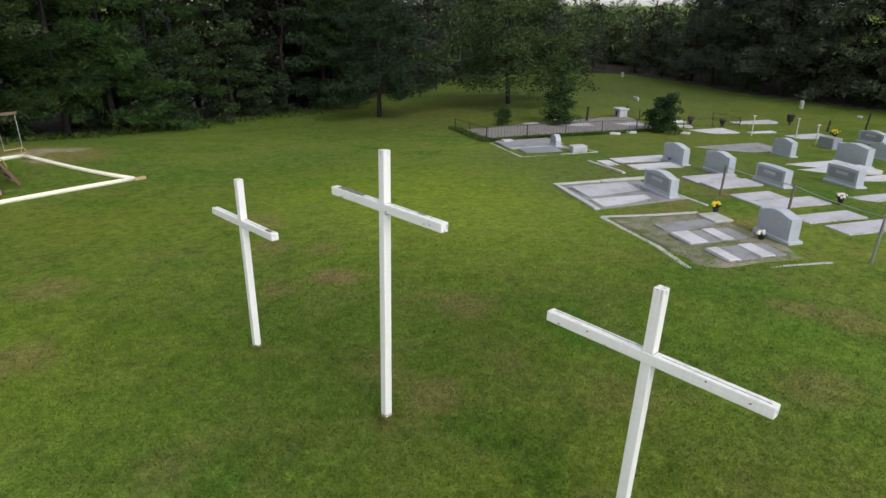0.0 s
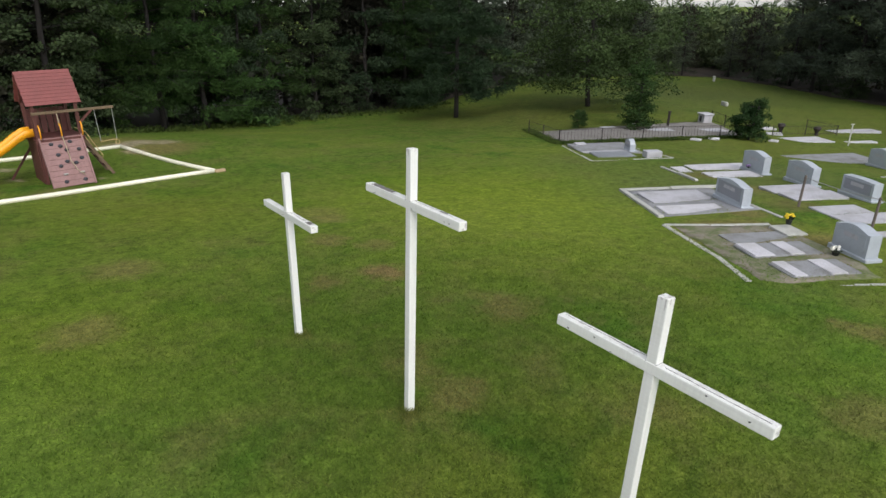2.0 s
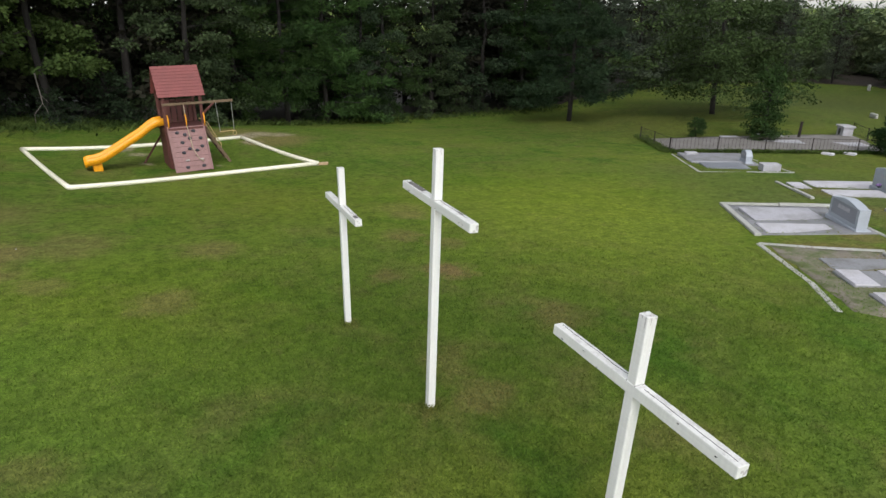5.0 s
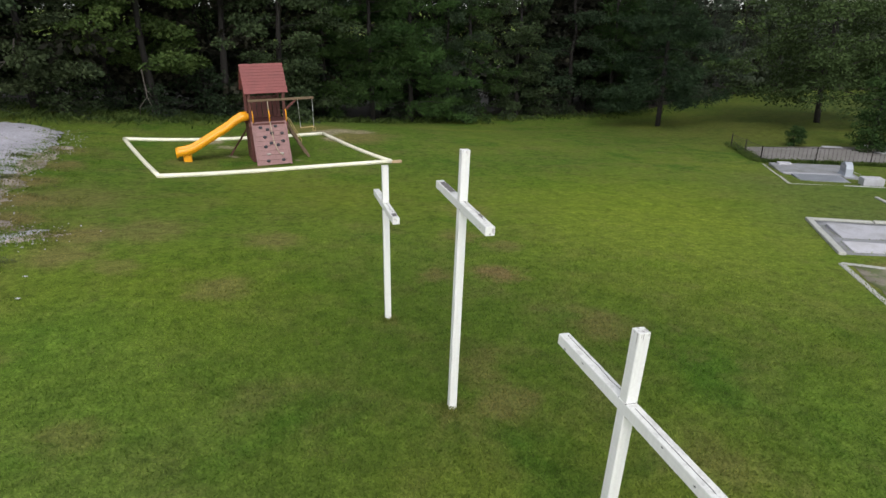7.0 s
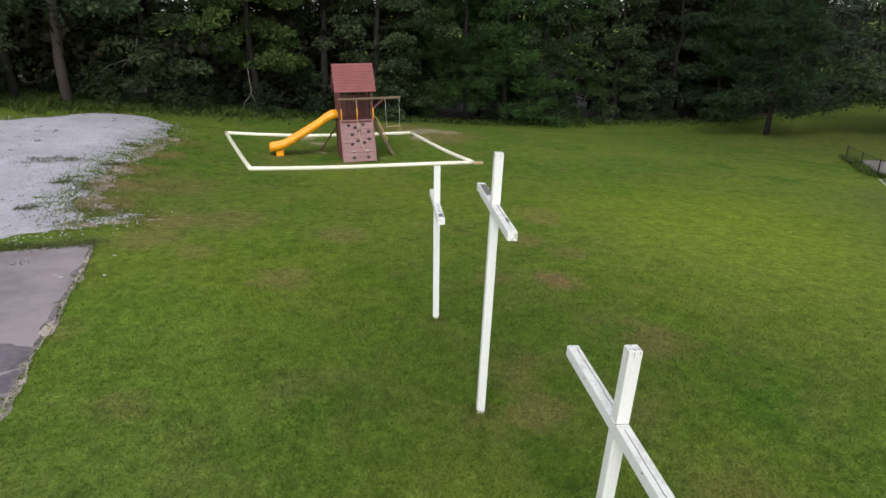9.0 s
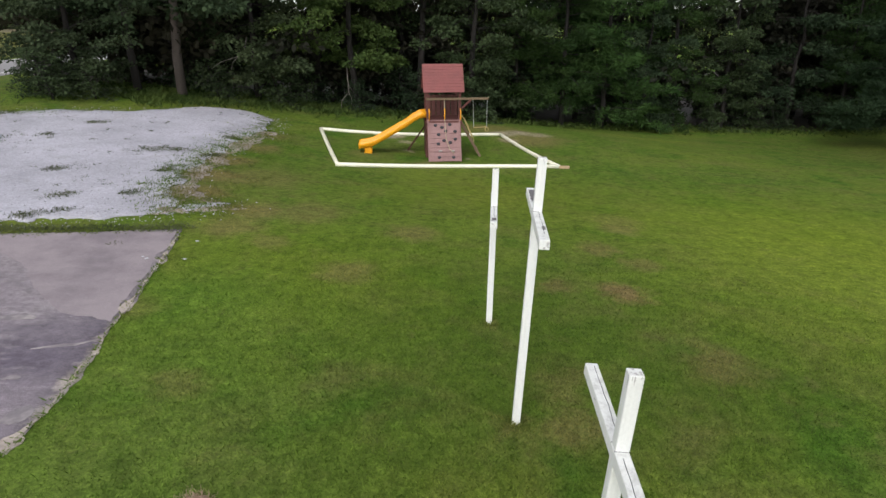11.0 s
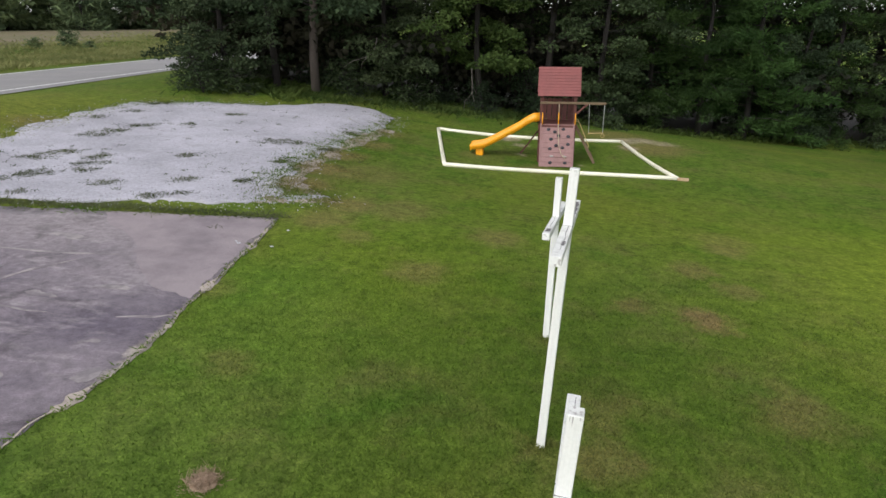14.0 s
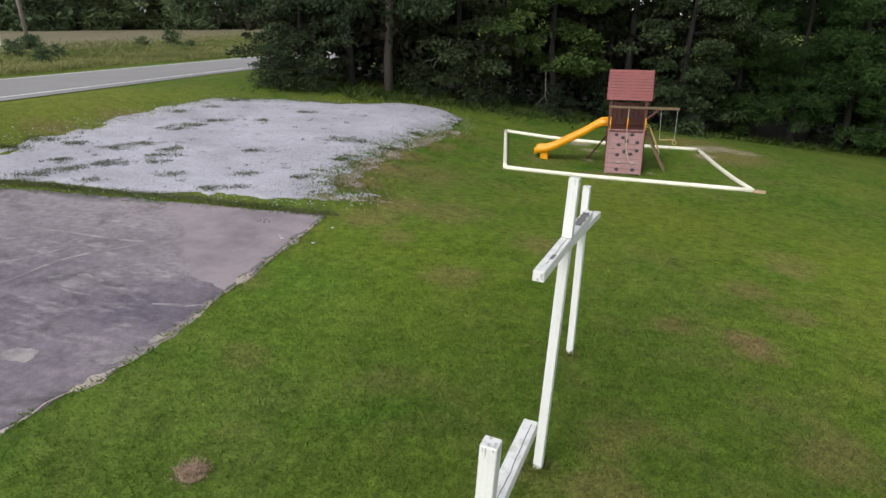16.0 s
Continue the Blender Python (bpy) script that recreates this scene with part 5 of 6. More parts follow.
# longer grass along the ragged edges of the paving
rng = np.random.default_rng(8)
ex, ey = [], []
for poly, spread, count in ((ASPHALT_EDGE[:11], 0.035, 70), (ASPHALT_EDGE[13:] + ASPHALT_EDGE[:1], 0.12, 110), (GRAVEL_EDGE[:8], 0.5, 420), (GRAVEL_EDGE[13:20], 0.4, 260)):
    for (x1, y1), (x2, y2) in zip(poly, poly[1:]):
        n = int(math.hypot(x2 - x1, y2 - y1) * count)
        f = rng.uniform(0, 1, n)
        ex.append(x1 + (x2 - x1) * f + rng.normal(0, spread, n))
        ey.append(y1 + (y2 - y1) * f + rng.normal(0, spread, n))
# grass islands where the lawn creeps over the gravel
for _ in range(110):
    k = int(rng.integers(1, 8))
    (x1, y1), (x2, y2), f = GRAVEL_EDGE[k], GRAVEL_EDGE[k + 1], rng.uniform()
    cx, cy = x1 + (x2 - x1) * f - abs(rng.normal(0, 0.32)) + 0.15, y1 + (y2 - y1) * f + rng.normal(0, 0.3)
    n, r = int(rng.integers(12, 55)), rng.uniform(0.06, 0.2)
    ex.append(cx + rng.normal(0, r * 1.3, n))
    ey.append(cy + rng.normal(0, r * 0.6, n))
ex, ey = np.concatenate(ex), np.concatenate(ey)
field_of("edge_grass", ex, ey, np.where(inside(GRAVEL_EDGE, ex, ey), gravel_z(ex, ey) - 0.01, ground_z(ex, ey) + 0.004), 0.05, 0.016, 0.9, BLADE, "longer grass creeping over the edge of the paving", "grass", 9)

# weeds on the gravel and in the strip between gravel and asphalt
TUFTS = [(-14.1, 12.2, 0.55), (-13.8, 14.0, 0.45), (-14.0, 12.9, 0.35), (-13.6, 9.2, 0.4), (-13.4, 9.9, 0.35), (-15.0, 9.0, 0.35), (-16.2, 8.9, 0.4), (-16.0, 7.8, 0.35), (-12.5, 7.8, 0.5), (-13.0, 6.7, 0.4),
         (-13.3, 5.9, 0.4), (-12.0, 9.0, 0.35), (-12.3, 9.7, 0.3), (-9.0, 8.6, 0.22), (-10.5, 7.6, 0.25), (-10.2, 10.9, 0.25), (-9.0, 13.9, 0.4), (-8.2, 14.1, 0.3), (-7.6, 11.5, 0.22), (-7.2, 16.6, 0.3), (-8.6, 7.4, 0.2),
         (-9.0, 7.0, 0.2), (-11.6, 8.4, 0.25), (-7.7, 8.9, 0.15), (-11.9, 17.1, 0.25), (-15.2, 17.5, 0.35), (-15.2, 15.9, 0.2), (-15.9, 14.5, 0.25), (-12.5, 14.9, 0.15), (-13.8, 7.4, 0.2), (-11.8, 6.2, 0.2), (-7.0, 13.7, 0.3)]
wx, wy = [], []
for x, y, r in TUFTS:
    for _ in range(int(4 + 46 * r)):
        s, e = rng.normal(0, r * 0.7), rng.normal(0, r * 0.4)
        cx, cy = x + 0.8 * s - 0.6 * e, y + 0.6 * s + 0.8 * e
        n = int(rng.integers(6, 40))
        wx.append(cx + rng.normal(0, 0.1, n))
        wy.append(cy + rng.normal(0, 0.1, n))
for _ in range(150):
    cx, cy = rng.uniform(-17, -5.5), rng.uniform(5.6, 21)
    n = int(rng.integers(4, 22))
    wx.append(cx + rng.normal(0, 0.06, n))
    wy.append(cy + rng.normal(0, 0.06, n))
WEED = leaf_material("gravel_weed", (0.06, 0.075, 0.035), (0.15, 0.165, 0.085), 0.25)
strip = rng.uniform(0, 1, 6500)
wx.append(-15 + 9.3 * strip + rng.normal(0, 0.1, 6500))
wy.append(4.75 + 1.95 * strip ** 0.9 + rng.normal(0.05, 0.13, 6500))
wx, wy = np.concatenate(wx), np.concatenate(wy)
field_of("weeds", wx, wy, gravel_z(wx, wy) - 0.01, 0.05, 0.012, 0.9, WEED, "weeds and grass tufts growing through the gravel", "weeds", 10)

# bare tan dirt where the gravel runs out into the grass
TAN_DIRT = worn("tan_gravelly_dirt", (0.38, 0.32, 0.29), (0.18, 0.15, 0.09), 0.95, 22, 1.6, 0.01, 0.9, low=0.42, high=0.6)
margin = [(-6.9, 7.4), (-4.9, 8.3), (-5.9, 8.9), (-6.4, 9.8), (-6.5, 11.4), (-6.6, 13.9), (-6.3, 16.4), (-6.1, 18.6), (-7.2, 18.6), (-7.6, 13.9), (-7.6, 9.4)]
dm = patch_mesh("dirt_margin", ragged(margin, 0.12, 0.32, 1.3, 8.0), lambda x, y: ground_z(x, y) + 0.012, TAN_DIRT, 0.3, 0.03)
tagged(dm, "bare tan gravelly dirt at the edge of the lawn", "dirt", kind="structure")
dx, dy = scatter(-7.3, -4.9, 7.4, 19.0, 260, 21)
some = wobble(dx, dy, 1.3, 12.0) + 0.25 * wobble(dx, dy, 4.0, 2.0) > 0.02
dx, dy = dx[some], dy[some]
field_of("margin_grass", dx, dy, ground_z(dx, dy) + 0.01, 0.045, 0.016, 0.9, BLADE, "sparse grass growing through the dirt margin", "grass", 22)

# rough growth along the foot of the wood
ux, uy = [], []
for a, b in zip(EDGE[:14], EDGE[1:14]):
    d = Vector(b) - Vector(a)
    side = Vector((-d.y, d.x)).normalized()
    n = int(d.length * (760 if a[0] < -4 else 240 if a[0] < 3 else 90))
    f, g = rng.uniform(0, 1, n), np.abs(rng.normal(0, 1.1, n)) * rng.choice([1, -1], n)
    ux.append(a[0] + d.x * f + side.x * (g - 0.2))
    uy.append(a[1] + d.y * f + side.y * (g - 0.2))
ux, uy = np.concatenate(ux), np.concatenate(uy)
ok = ~inside(GRAVEL_EDGE, ux, uy)
ux, uy = ux[ok], uy[ok]
field_of("undergrowth", ux, uy, ground_z(ux, uy) - 0.02, 0.26, 0.06, 0.9, UNDER, "tall weeds and grass along the foot of the wood", "undergrowth", 11)

# dead leaf litter under the wood, its colour darkened for the shade there
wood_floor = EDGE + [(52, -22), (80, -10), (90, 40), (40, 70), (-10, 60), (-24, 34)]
LITTER = worn("shaded_dead_leaf_litter", (0.034, 0.025, 0.017), (0.022, 0.02, 0.012), 0.95, 14, 1.2, 0.02)
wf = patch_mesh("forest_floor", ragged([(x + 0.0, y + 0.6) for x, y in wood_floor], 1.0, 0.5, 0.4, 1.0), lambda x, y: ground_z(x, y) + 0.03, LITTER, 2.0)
tagged(wf, "leaf litter under the trees, coloured dark for the shade", "forest floor", kind="structure")

# the dry meadow beyond the road
MEADOW = worn("dry_meadow", (0.18, 0.135, 0.082), (0.12, 0.12, 0.05), 0.95, 2.5, 0.12, 0.05, 0.9, low=0.38, high=0.6)
edge_far = [(p.x - 19 - 6 * noise.noise((p.y * 0.05, 3, 1)), p.y) for p in along(ROAD, 8) if 5 < p.y < 120]
md = patch_mesh("meadow", ragged(edge_far + [(-120, 140), (-125, 5)], 3.0, 0.8, 0.2, 4.0), lambda x, y: ground_z(x, y) + 0.04, MEADOW, 3.0)
tagged(md, "dry brownish meadow beyond the road", "meadow", kind="structure")
vx, vy = [], []
for p in along(ROAD, 1.0):
    if 8 < p.y < 95:
        n = int(max(0, 330 + 360 * noise.noise((p.x * 0.15, p.y * 0.15, 1))))
        vx.append(p.x - 5.2 - np.abs(rng.normal(0, 9, n)))
        vy.append(p.y + rng.normal(0, 1.0, n))
vx, vy = np.concatenate(vx), np.concatenate(vy)
field_of("roadside_weeds", vx, vy, ground_z(vx, vy), 0.33, 0.08, 0.9, DRY_BLADE, "green roadside weeds beyond the road", "weeds", 14)

scrub = broadleaf("shrub", 1.7, 1.1, 0.05, 2200, 0.16, 33, WOOD_LEAF, "bush in the meadow beyond the road", 26, None, 0.9)
for x, y, s in ((-46.6, 48, 0.6), (-46.6, 52.4, 0.95), (-43.6, 51.4, 0.5), (-41, 33, 0.6), (-44, 32, 0.7), (-47, 36, 0.8), (-38, 29, 0.6), (-49.5, 38.5, 0.7)):
    plant(scrub, x, y, s)


# ---------------------------------------------------------------- small things outdoors
def utility_pole(x, y, high, r, mat, label, lean=0.0):
    t = thing("utility_pole", pose(x, y, gz(x, y), 0, lean, 0), label, "pole")
    bm = bmesh.new()
    rod(bm, (0, 0, -0.3), (0, 0, high), r, r * 0.7, 10)
    part("shaft", bm, mat, t, smooth=True)
    return t


POLE = worn("grey_brown_pole", (0.2, 0.17, 0.15), (0.12, 0.1, 0.09), 0.9, 20, 2, 0.004)
pole = utility_pole(-52.5, 40.7, 9.0, 0.17, POLE, "tall wooden utility pole in the meadow", -3)
bm = bmesh.new()
box(bm, 2.2, 0.1, 0.12, pose(0, 0.15, 8.3))
part("crossarm", bm, POLE, pole)
utility_pole(-54.4, 39.5, 2.6, 0.07, PAINT, "thin pale marker post in the meadow", 6)

# bare dead branches hanging out of the wood
TWIG = worn("bleached_dead_wood", (0.15, 0.13, 0.12), (0.09, 0.08, 0.07), 0.9, 40, 5, 0.002)
for foot, runs in (((-7.88, 23.2), [[(-7.88, 23.4, 3.3), (-7.98, 23.2, 2.74), (-8.27, 23.2, 2.52), (-9.0, 23.15, 2.3), (-9.46, 23.1, 2.0)], [(-8.27, 23.2, 2.52), (-8.5, 23.0, 2.25), (-8.55, 22.95, 2.0)], [(-7.98, 23.2, 2.74), (-7.6, 23.1, 2.5)]]),
                   ((-3.75, 25.0), [[(-3.8, 25.3, 2.0), (-3.74, 25.05, 1.1), (-3.73, 25.0, 0.77), (-4.08, 24.95, 0.36), (-4.12, 24.95, -0.2)], [(-3.73, 25.0, 0.77), (-3.62, 24.95, 0.47), (-3.6, 24.9, 0.2)], [(-3.74, 25.05, 1.1), (-3.5, 25.0, 0.75)]])):
    dead = thing("dead_branch", Matrix.Translation((*foot, gz(*foot))), "bare bleached dead branch hanging from a tree", "branch", "dead branches")
    for run in runs:
        bm = bmesh.new()
        tube(bm, [Vector(p) - dead.matrix_world.translation for p in run], 0.03 if len(run) > 4 else 0.016, 6, 0.008)
        part("bough" if len(run) > 4 else "twig", bm, TWIG, dead, smooth=True)

# dead grass mound
bm = bmesh.new()
bmesh.ops.create_icosphere(bm, subdivisions=4, radius=0.12)
for v in bm.verts:
    k = 1 + 0.35 * noise.noise(v.co * 9) + 0.2 * noise.noise(v.co * 25)
    v.co = Vector((v.co.x * k, v.co.y * k, v.co.z * k * 0.3))
DEAD = worn("dead_grass", (0.44, 0.32, 0.24), (0.30, 0.21, 0.15), 0.95, 40, 9, 0.02)
DEADBLADE = leaf_material("dead_straw", (0.30, 0.21, 0.155), (0.55, 0.42, 0.32), 0.2)
mound = part("grass_mound", bm, DEAD)
mound.matrix_world = pose(-3.16, -1.27, gz(-3.16, -1.27) + 0.02)
tagged(mound, "small heap of dead brown grass on the lawn", "grass heap")
mx, my = rng.normal(-3.16, 0.075, 900), rng.normal(-1.27, 0.075, 900)
field_of("dead_grass", mx, my, ground_z(mx, my) + 0.03, 0.045, 0.007, 1.0, DEADBLADE, "dead straw on the heap", "grass", 15)

for x, y, k in ((-5.83, 4.92, 0.035), (-5.18, 4.95, 0.03), (-5.24, 5.91, 0.03), (-5.92, 5.0, 0.022)):
    bm = bmesh.new()
    made = bmesh.ops.create_grid(bm, x_segments=4, y_segments=3, size=k)["verts"]
    for v in made:
        v.co.z = 0.4 * k * noise.noise(v.co * 40) + 0.01
    litter = part("paper_scrap", bm, WHITESLAB)
    litter.modifiers.new("thick", "SOLIDIFY").thickness = 0.002
    litter.matrix_world = pose(x, y, gz(x, y) + 0.03, 8, -6, 40 * x)
    tagged(litter, "small crumpled scrap of white paper", "litter", "scraps by the parking lot")

# the end block of the pipe edging
bm = bmesh.new()
box(bm, 0.34, 0.12, 0.09, pose(0, 0, 0), 0.01)
TAN = worn("raw_timber", (0.45, 0.33, 0.2), (0.3, 0.2, 0.12), 0.8, 30, 4, 0.002)
blk = part("timber_offcut", bm, TAN)
blk.matrix_world = pose(4.26, 14.94, gz(4.26, 14.94) - 0.01, 0, 0, -6)
tagged(blk, "short raw timber offcut at the corner of the edging", "timber")


# ---------------------------------------------------------------- small things among the graves
def flowers(u, v, rise, petal, n, r, label, pot=None, pot_h=0.16):
    t = thing("flower_bunch", cem(u, v, rise) @ Matrix.Scale(0.75, 4), label, "flowers")
    if pot:
        bm = bmesh.new()
        rod(bm, (0, 0, 0), (0, 0, pot_h), 0.07, 0.1, 12)
        part("pot", bm, pot, t)
    base = pot_h if pot else 0.06
    random.seed(n)
    bm = bmesh.new()
    for k in range(n * 2):
        a = random.uniform(0, 6.28)
        rod(bm, (0, 0, base - 0.05), (r * 0.9 * math.cos(a), r * 0.9 * math.sin(a), base + random.uniform(0.02, r)), 0.004, 0.012, 4)
    tagged(part("foliage", bm, OAK_LEAF, t), kind="stuff")
    for k in range(n):
        bm = bmesh.new()
        bmesh.ops.create_icosphere(bm, subdivisions=2, radius=0.045)
        for q in bm.verts:
            q.co *= 1 + 0.35 * noise.noise(q.co * 60 + Vector((k, 0, 0)))
        a, d = random.uniform(0, 6.28), r * random.uniform(0.2, 1) ** 0.6
        bmesh.ops.translate(bm, vec=(d * math.cos(a), d * math.sin(a), base + r * (1.2 - 0.6 * d / r) * random.uniform(0.6, 1.1)), verts=bm.verts)
        part("blossom", bm, petal, t)
    return t


P_YELLOW = worn("yellow_petals", (0.75, 0.55, 0.02), (0.6, 0.4, 0.02), 0.7, 30, 6, 0.002)
P_WHITE = worn("white_petals", (0.75, 0.74, 0.68), (0.6, 0.55, 0.4), 0.7, 30, 6, 0.002)
P_PINK = worn("pale_pink_petals", (0.72, 0.6, 0.6), (0.75, 0.72, 0.68), 0.7, 30, 6, 0.002)
P_VIOLET = worn("violet_petals", (0.2, 0.12, 0.3), (0.4, 0.3, 0.45), 0.7, 30, 6, 0.002)
BLACKPOT = worn("black_plastic_pot", (0.012, 0.014, 0.012), (0.03, 0.03, 0.03), 0.5, 30, 4, 0.001)
flowers(-3.6, 2.3, 0.14, P_YELLOW, 14, 0.14, "bunch of yellow flowers in a dark pot", BLACKPOT)
flowers(-5.3, 2.12, 0.0, P_WHITE, 7, 0.15, "white flowers with green leaves before a headstone", BLACKPOT, 0.1)
flowers(-3.5, 6.1, 0.0, P_PINK, 16, 0.17, "pink and white flowers on a grave", BLACKPOT, 0.2)
flowers(2.8, 5.5, 0.12, P_VIOLET, 7, 0.1, "violet flowers before a headstone", None)
flowers(6.9, 16.9, 0.3, P_YELLOW, 16, 0.3, "pale yellow and white flowers in a vase", BLACKPOT, 0.3)

bm = bmesh.new()
box(bm, 0.5, 0.8, 0.5, None, 0.02)
dk = part("stone_block", bm, POLISHED)
dk.matrix_world = cem(6.4, 16.2)
tagged(dk, "dark polished square stone block", "monument")


def stake(u, v, high, r, mat, label, cap=False, lean=0.0):
    t = thing("grave_marker_post" if cap else "fence_post", cem(u, v, 0, 0) @ pose(0, 0, 0, lean, 0, 0), label, "post")
    bm = bmesh.new()
    rod(bm, (0, 0, -0.1), (0, 0, high), r, r * 0.9, 8)
    part("shaft", bm, mat, t)
    if cap:
        bm = bmesh.new()
        box(bm, 0.14, 0.1, 0.05, pose(0, 0, high), 0.01)
        part("cap", bm, mat, t)
    return t


for u, v, h in ((10.1, 15.3, 0.95), (9.1, 17.0, 0.95), (7.15, 16.2, 0.9)):
    stake(u, v, h, 0.03, KERB, "thin pale post among the graves", True)
for u, v, h in ((11.1, 21.0, 0.6), (11.3, 23.8, 0.9)):
    stake(u, v, h, 0.05, IRON, "dark metal post in the grass", False, 6)
stake(15.3, 9.1, 0.75, 0.07, IRON, "dark weathered post in the railed plot", True, 5)

# three posts with a sagging cable
POSTS = [(-1.82, 3.88, 0.82), (-3.8, 4.22, 0.72), (-7.1, 3.02, 0.98)]
tops = []
for u, v, h in POSTS:
    rusty = v > 3.5
    stake(u, v, h, 0.032, RUSTY if rusty else CHAIN, "thin rusty brown fence post" if rusty else "thin grey metal fence post", False, 3)
    tops.append(cem(u, v, h - 0.05).translation)
tops.append(cem(-9.6, 2.4, 0.9).translation)
stake(-9.6, 2.4, 0.95, 0.035, CHAIN, "thin grey metal fence post", False, -2)
cable = thing("fence_cable", Matrix.Translation(tops[0]), "sagging grey cable strung between metal posts", "cable")
for a, b in zip(tops, tops[1:]):
    bm = bmesh.new()
    tube(bm, [a.lerp(b, f) - tops[0] - Vector((0, 0, 0.04 * math.sin(math.pi * f))) for f in np.linspace(0, 1, 9)], 0.012, 6)
    part("cable_span", bm, CHAIN, cable)

# railed plot: gravel bed, slabs, small white monument and the iron railing
BED = worn("dull_gravel", (0.21, 0.195, 0.185), (0.12, 0.115, 0.09), 0.9, 25, 1.2, 0.01, 0.8)
bed_pts = [(10.6, 1.9), (14.3, 1.7), (16.6, 12.2), (12.0, 11.6)]
bed = patch_mesh("gravel_bed", ragged([tuple(cem(u, v).translation.xy) for u, v in bed_pts], 0.4, 0.1, 1.0, 6.0), lambda x, y: ground_z(x, y) + 0.05, BED, 0.5, 0.08)
tagged(bed, "grey gravel bed inside the iron railing", "gravel", kind="structure")
for u0, u1, v0, v1 in ((13.5, 14.3, 7.0, 8.6), (13.4, 14.2, 9.8, 11.4), (15.4, 16.0, 7.4, 8.5), (14.9, 15.3, 5.4, 6.2)):
    grave_slab(u0, u1, v0, v1, SLAB, "pale grave slab on a gravel bed", 0.1)


def small_house(u, v):
    t = thing("house_monument", cem(u, v) @ Matrix.Scale(0.8, 4), "small white house-shaped monument with a dark niche", "monument")
    bm = bmesh.new()
    box(bm, 0.6, 0.75, 0.55, None, 0.02)
    part("body", bm, SLAB, t)
    bm = bmesh.new()
    box(bm, 0.75, 0.95, 0.1, pose(0, 0, 0.55), 0.02)
    part("cap", bm, SLAB, t)
    bm = bmesh.new()
    box(bm, 0.03, 0.22, 0.36, pose(-0.3, 0.05, 0.1), 0.005)
    part("niche", bm, DARK, t)


small_house(16.4, 11.8)
for u, v, a, b in ((11.0, 8.3, 0.45, 0.3), (11.35, 9.3, 0.6, 0.35), (10.9, 12.1, 0.4, 0.3), (13.0, 13.6, 0.7, 0.5), (14.6, 14.2, 0.9, 0.6)):
    flat_stone = thing("flat_marker", cem(u, v, -0.02, 12 * u), "small flat pale marker stone by the railing", "grave marker", "flat markers by the railing")
    bm = bmesh.new()
    box(bm, a, b, 0.1, None, 0.02)
    part("stone", bm, WHITESLAB, flat_stone)
for u, v, h in ((13.4, 14.2, 0.5), (13.0, 15.9, 0.42)):
    urn = thing("grave_urn", cem(u, v), "dark metal urn beside a low railing", "urn", "urns by the railing")
    bm = bmesh.new()
    rod(bm, (0, 0, 0), (0, 0, h * 0.25), 0.13, 0.06, 12)
    part("foot", bm, IRON, urn)
    bm = bmesh.new()
    rod(bm, (0, 0, h * 0.25), (0, 0, h * 0.8), 0.07, 0.17, 12)
    part("bowl", bm, IRON, urn)
    bm = bmesh.new()
    rod(bm, (0, 0, h * 0.8), (0, 0, h), 0.2, 0.15, 12)
    part("rim", bm, IRON, urn)


def railing(pts, high, label):
    t = thing("iron_railing", cem(*pts[0]), label, "fence")
    inv = t.matrix_world.inverted()
    bm = bmesh.new()
    rod(bm, (0, 0, 0), (0, 0, high), 0.022, 0.022, 6)
    post = mesh_of(bm, "rail_post", IRON)
    bm = bmesh.new()
    rod(bm, (0, 0, 0.06), (0, 0, high - 0.02), 0.006, 0.004, 5)
    picket = mesh_of(bm, "picket", IRON)
    for a, b in zip(pts, pts[1:]):
        A, B = cem(*a).translation, cem(*b).translation
        n = max(1, round((B - A).length / 1.9))
        for k in range(n + 1):
            q = A.lerp(B, k / n)
            o = new("rail_post", post)
            o.parent = t
            o.matrix_local = inv @ pose(q.x, q.y, gz(q.x, q.y))
        m = int((B - A).length / 0.16)
        for k in range(m):
            q = A.lerp(B, (k + 0.5) / m)
            o = new("picket", picket)
            o.parent = t
            o.matrix_local = inv @ pose(q.x, q.y, gz(q.x, q.y))
        for z in (0.1, high - 0.04):
            bm = bmesh.new()
            tube(bm, [inv @ Vector((q.x, q.y, gz(q.x, q.y) + z)) for q in (A.lerp(B, f) for f in np.linspace(0, 1, 8))], 0.009, 6)
            part("rail", bm, IRON, t)


railing([(14.44, 1.44), (10.44, 1.66), (12.0, 11.9), (16.8, 12.4)], 0.62, "low rusty iron railing round a grave plot")
railing([(12.6, 13.2), (13.2, 17.2), (15.2, 17.0)], 0.5, "low dark iron railing among the graves")
for u0, u1, v0, v1, mat, lab in ((5.3, 6.9, 9.6, 12.8, OLDSLAB, "old grey stone slab in the grass"), (0.2, 1.1, 9.0, 11.9, WHITESLAB, "white grave slab beside headstones"), (1.4, 2.3, 9.9, 12.2, WHITESLAB, "white grave slab beside headstones"),
                                 (9.0, 10.0, 17.2, 19.3, SLAB, "pale concrete slab in the grass"), (-1.0, -0.5, 9.6, 11.2, WHITESLAB, "white grave slab beside headstones")):
    grave_slab(u0, u1, v0, v1, mat, lab, 0.1)
headstone(3.2, 4.0, 15.8, 0.6, GRANITE, GRANITE, "pale granite headstone among the graves", 0.26)
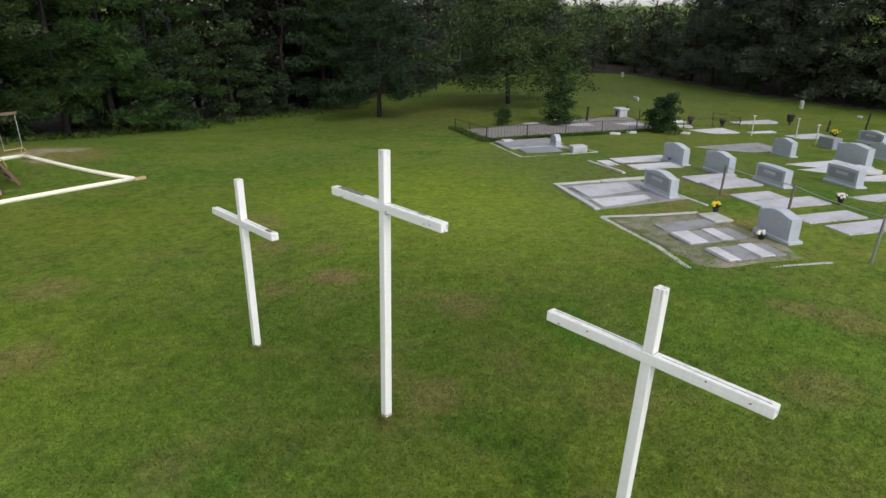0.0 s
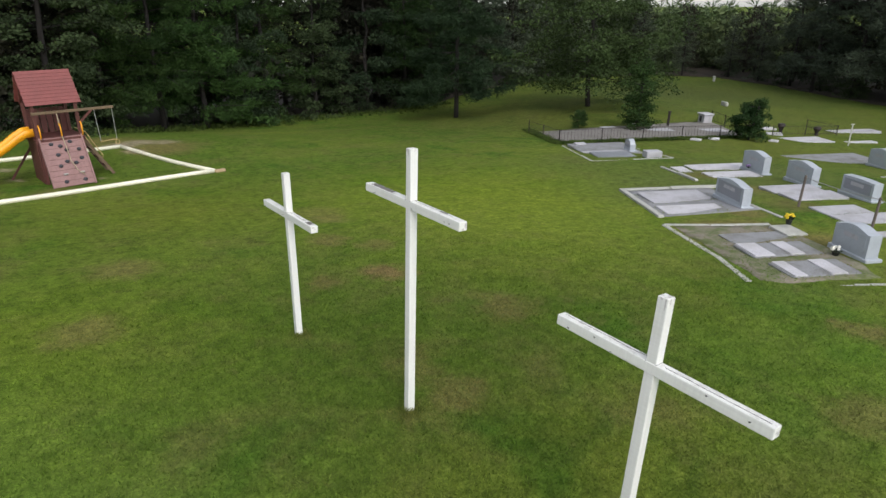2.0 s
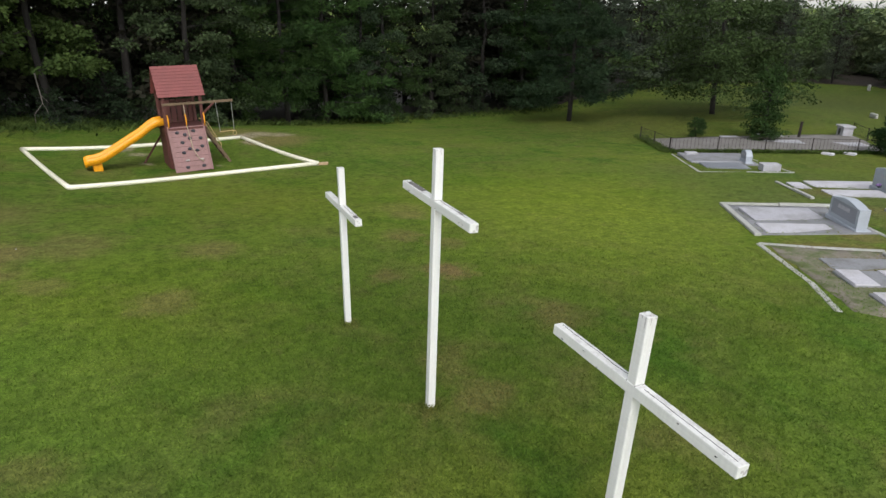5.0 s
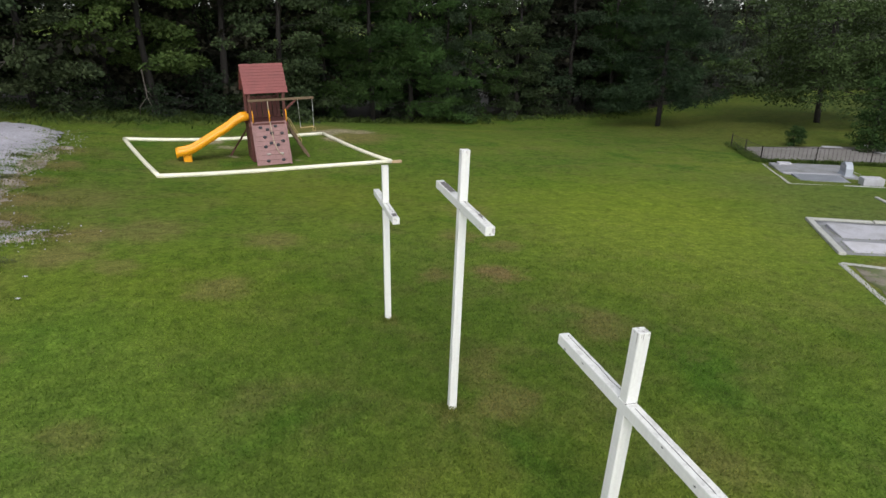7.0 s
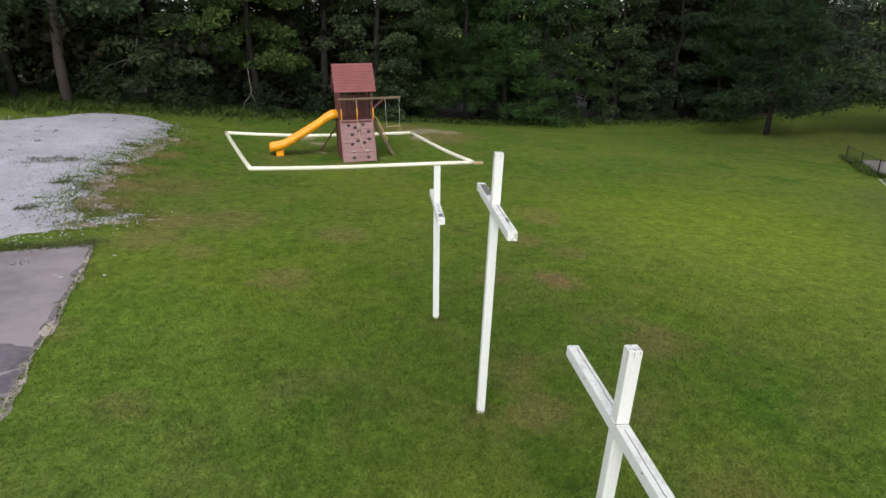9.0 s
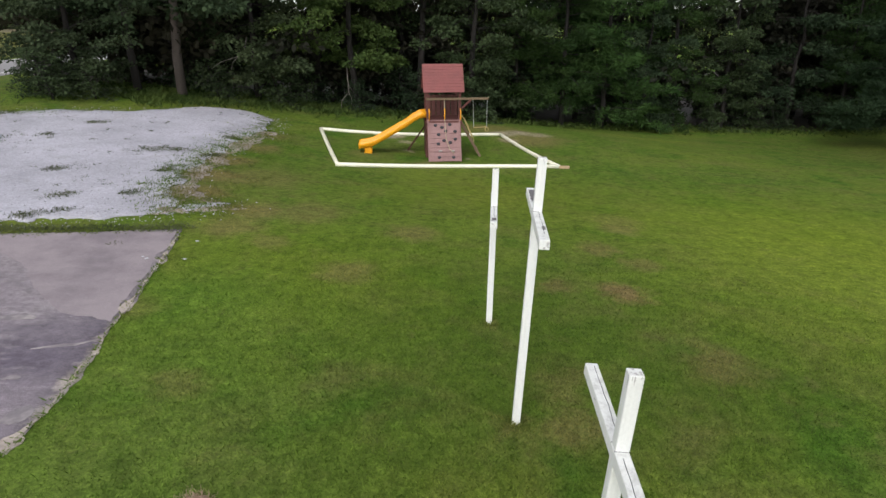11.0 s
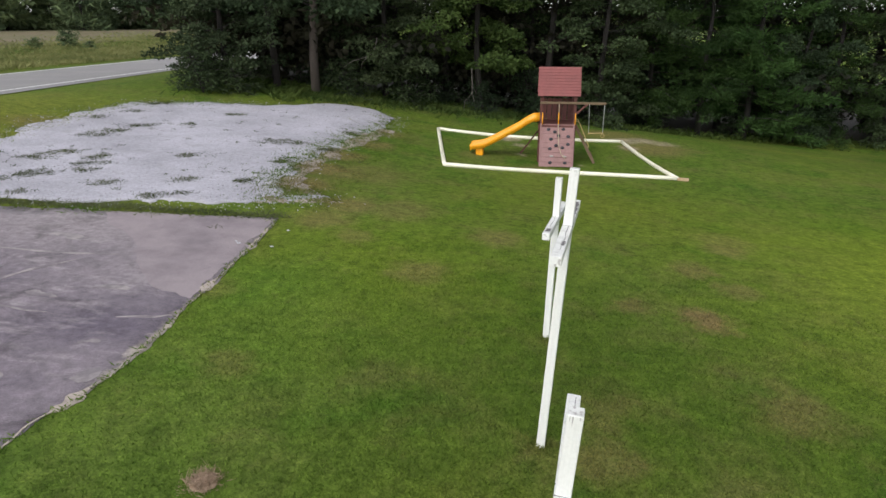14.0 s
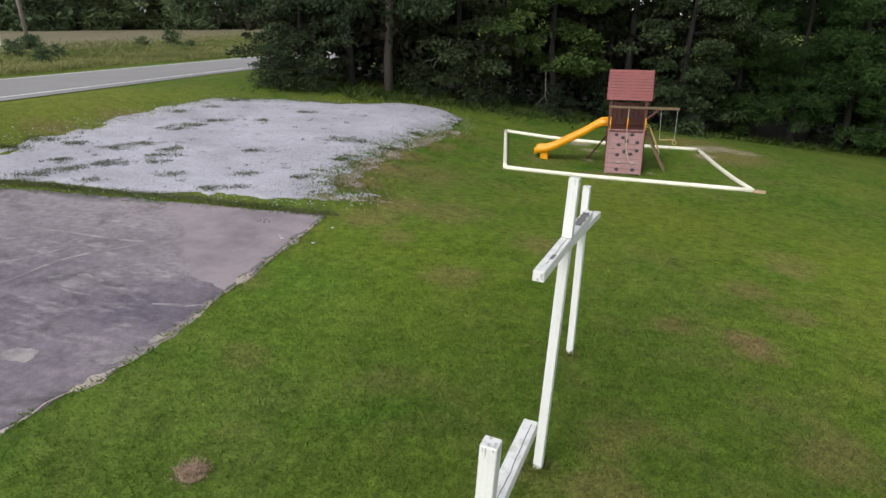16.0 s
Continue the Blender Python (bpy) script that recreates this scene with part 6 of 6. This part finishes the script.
for x, y, w, h in ((59.9, 25.3, 0.35, 0.55), (45.5, 5.3, 0.3, 0.6), (42.6, 1.4, 0.35, 0.2), (38.9, 14.4, 0.7, 0.3)):
    bm = bmesh.new()
    box(bm, 0.16, w, h, None, 0.05)
    o = part("far_headstone", bm, KERB)
    o.matrix_world = pose(x, y, gz(x, y) - 0.02, 0, 0, TURN)
    tagged(o, "small pale headstone far off in the grass", "headstone", "headstones")
o = stake(13.4, 20.7, 0.5, 0.05, IRON, "dark pot on a short stand", False)
bm = bmesh.new()
rod(bm, (0, 0, 0.2), (0, 0, 0.6), 0.15, 0.22, 12)
part("pot", bm, BLACKPOT, o)


# dark weeds along the foot of the railing
line = [cem(*q).translation for q in ((15.6, 1.6), (10.3, 1.55), (10.6, 3.9), (11.0, 6.9), (11.7, 10.2), (12.0, 12.0))]
qx, qy = [], []
for a, b in zip(line, line[1:]):
    n = int((b - a).length * 330)
    f = rng.uniform(0, 1, n)
    qx.append(a.x + (b.x - a.x) * f + rng.normal(0, 0.1, n))
    qy.append(a.y + (b.y - a.y) * f + rng.normal(0, 0.1, n))
qx, qy = np.concatenate(qx), np.concatenate(qy)
field_of("railing_weeds", qx, qy, ground_z(qx, qy), 0.14, 0.035, 0.7, UNDER, "dark weeds along the foot of the railing", "weeds", 24)

# grass grown up against the slabs and kerbs
gx, gy = [], []
for a, b in RIMS:
    n = int((b - a).length * 70)
    f = rng.uniform(0, 1, n)
    gx.append(a.x + (b.x - a.x) * f + rng.normal(0, 0.05, n))
    gy.append(a.y + (b.y - a.y) * f + rng.normal(0, 0.05, n))
gx, gy = np.concatenate(gx), np.concatenate(gy)
field_of("grave_grass", gx, gy, ground_z(gx, gy), 0.036, 0.012, 0.8, BLADE, "longer grass round slabs and kerbs", "grass", 16)


# loose stones on the gravel and strewn past its border
def stones(name, x, y, z, size, mat, label, seed):
    g = np.random.default_rng(seed)
    n = len(x)
    corner = np.array([(1, 0, 0), (0, 1, 0), (-1, 0, 0), (0, -1, 0), (0, 0, 0.8), (0, 0, -0.8)])
    face = np.array([(0, 1, 4), (1, 2, 4), (2, 3, 4), (3, 0, 4), (1, 0, 5), (2, 1, 5), (3, 2, 5), (0, 3, 5)])
    co = corner[None] * g.uniform(0.5, 1.3, (n, 6, 1)) * (size * g.uniform(0.5, 1.5, n))[:, None, None]
    a = g.uniform(0, 6.28, n)
    c, s = np.cos(a)[:, None], np.sin(a)[:, None]
    co = np.stack([co[..., 0] * c - co[..., 1] * s, co[..., 0] * s + co[..., 1] * c, co[..., 2]], -1) + np.stack([x, y, z], -1)[:, None]
    idx = (face[None] + 6 * np.arange(n)[:, None, None]).reshape(-1, 3)
    me = bpy.data.meshes.new(name)
    me.vertices.add(6 * n)
    me.vertices.foreach_set("co", co.astype(np.float32).ravel())
    me.loops.add(3 * len(idx))
    me.loops.foreach_set("vertex_index", idx.astype(np.int32).ravel())
    me.polygons.add(len(idx))
    me.polygons.foreach_set("loop_start", np.arange(0, 3 * len(idx), 3, dtype=np.int32))
    me.update(calc_edges=True)
    me.materials.append(mat)
    return tagged(new(name, me), label, "stones", kind="stuff")


def stone_material():
    m, n, l, b = material("loose_stone")
    geo = n.new("ShaderNodeNewGeometry")
    r = ramp(n, l, geo.outputs["Random Per Island"], [(0.0, (0.27, 0.26, 0.28)), (1.0, (0.48, 0.465, 0.51))])
    l.new(r.outputs[0], b.inputs["Base Color"])
    b.inputs["Roughness"].default_value = 0.9
    return m


sx, sy = [], []
for (x1, y1), (x2, y2) in zip(GRAVEL_EDGE, GRAVEL_EDGE[1:] + GRAVEL_EDGE[:1]):
    n = int(math.hypot(x2 - x1, y2 - y1) * 80)
    f = rng.uniform(0, 1, n)
    sx.append(x1 + (x2 - x1) * f + rng.normal(0, 0.38, n))
    sy.append(y1 + (y2 - y1) * f + rng.normal(0, 0.38, n))
ax, ay = scatter(-17, -5.5, 5.5, 22, 22, 17)
ok = inside(GRAVEL_EDGE, ax, ay)
sx, sy = np.concatenate(sx + [ax[ok]]), np.concatenate(sy + [ay[ok]])
ok = ~inside(ASPHALT_EDGE, sx, sy)
sx, sy = sx[ok], sy[ok]
stones("loose_gravel", sx, sy, np.where(inside(GRAVEL_EDGE, sx, sy), gravel_z(sx, sy), ground_z(sx, sy) + 0.006), 0.02, stone_material(), "loose pale crushed stones", 18)
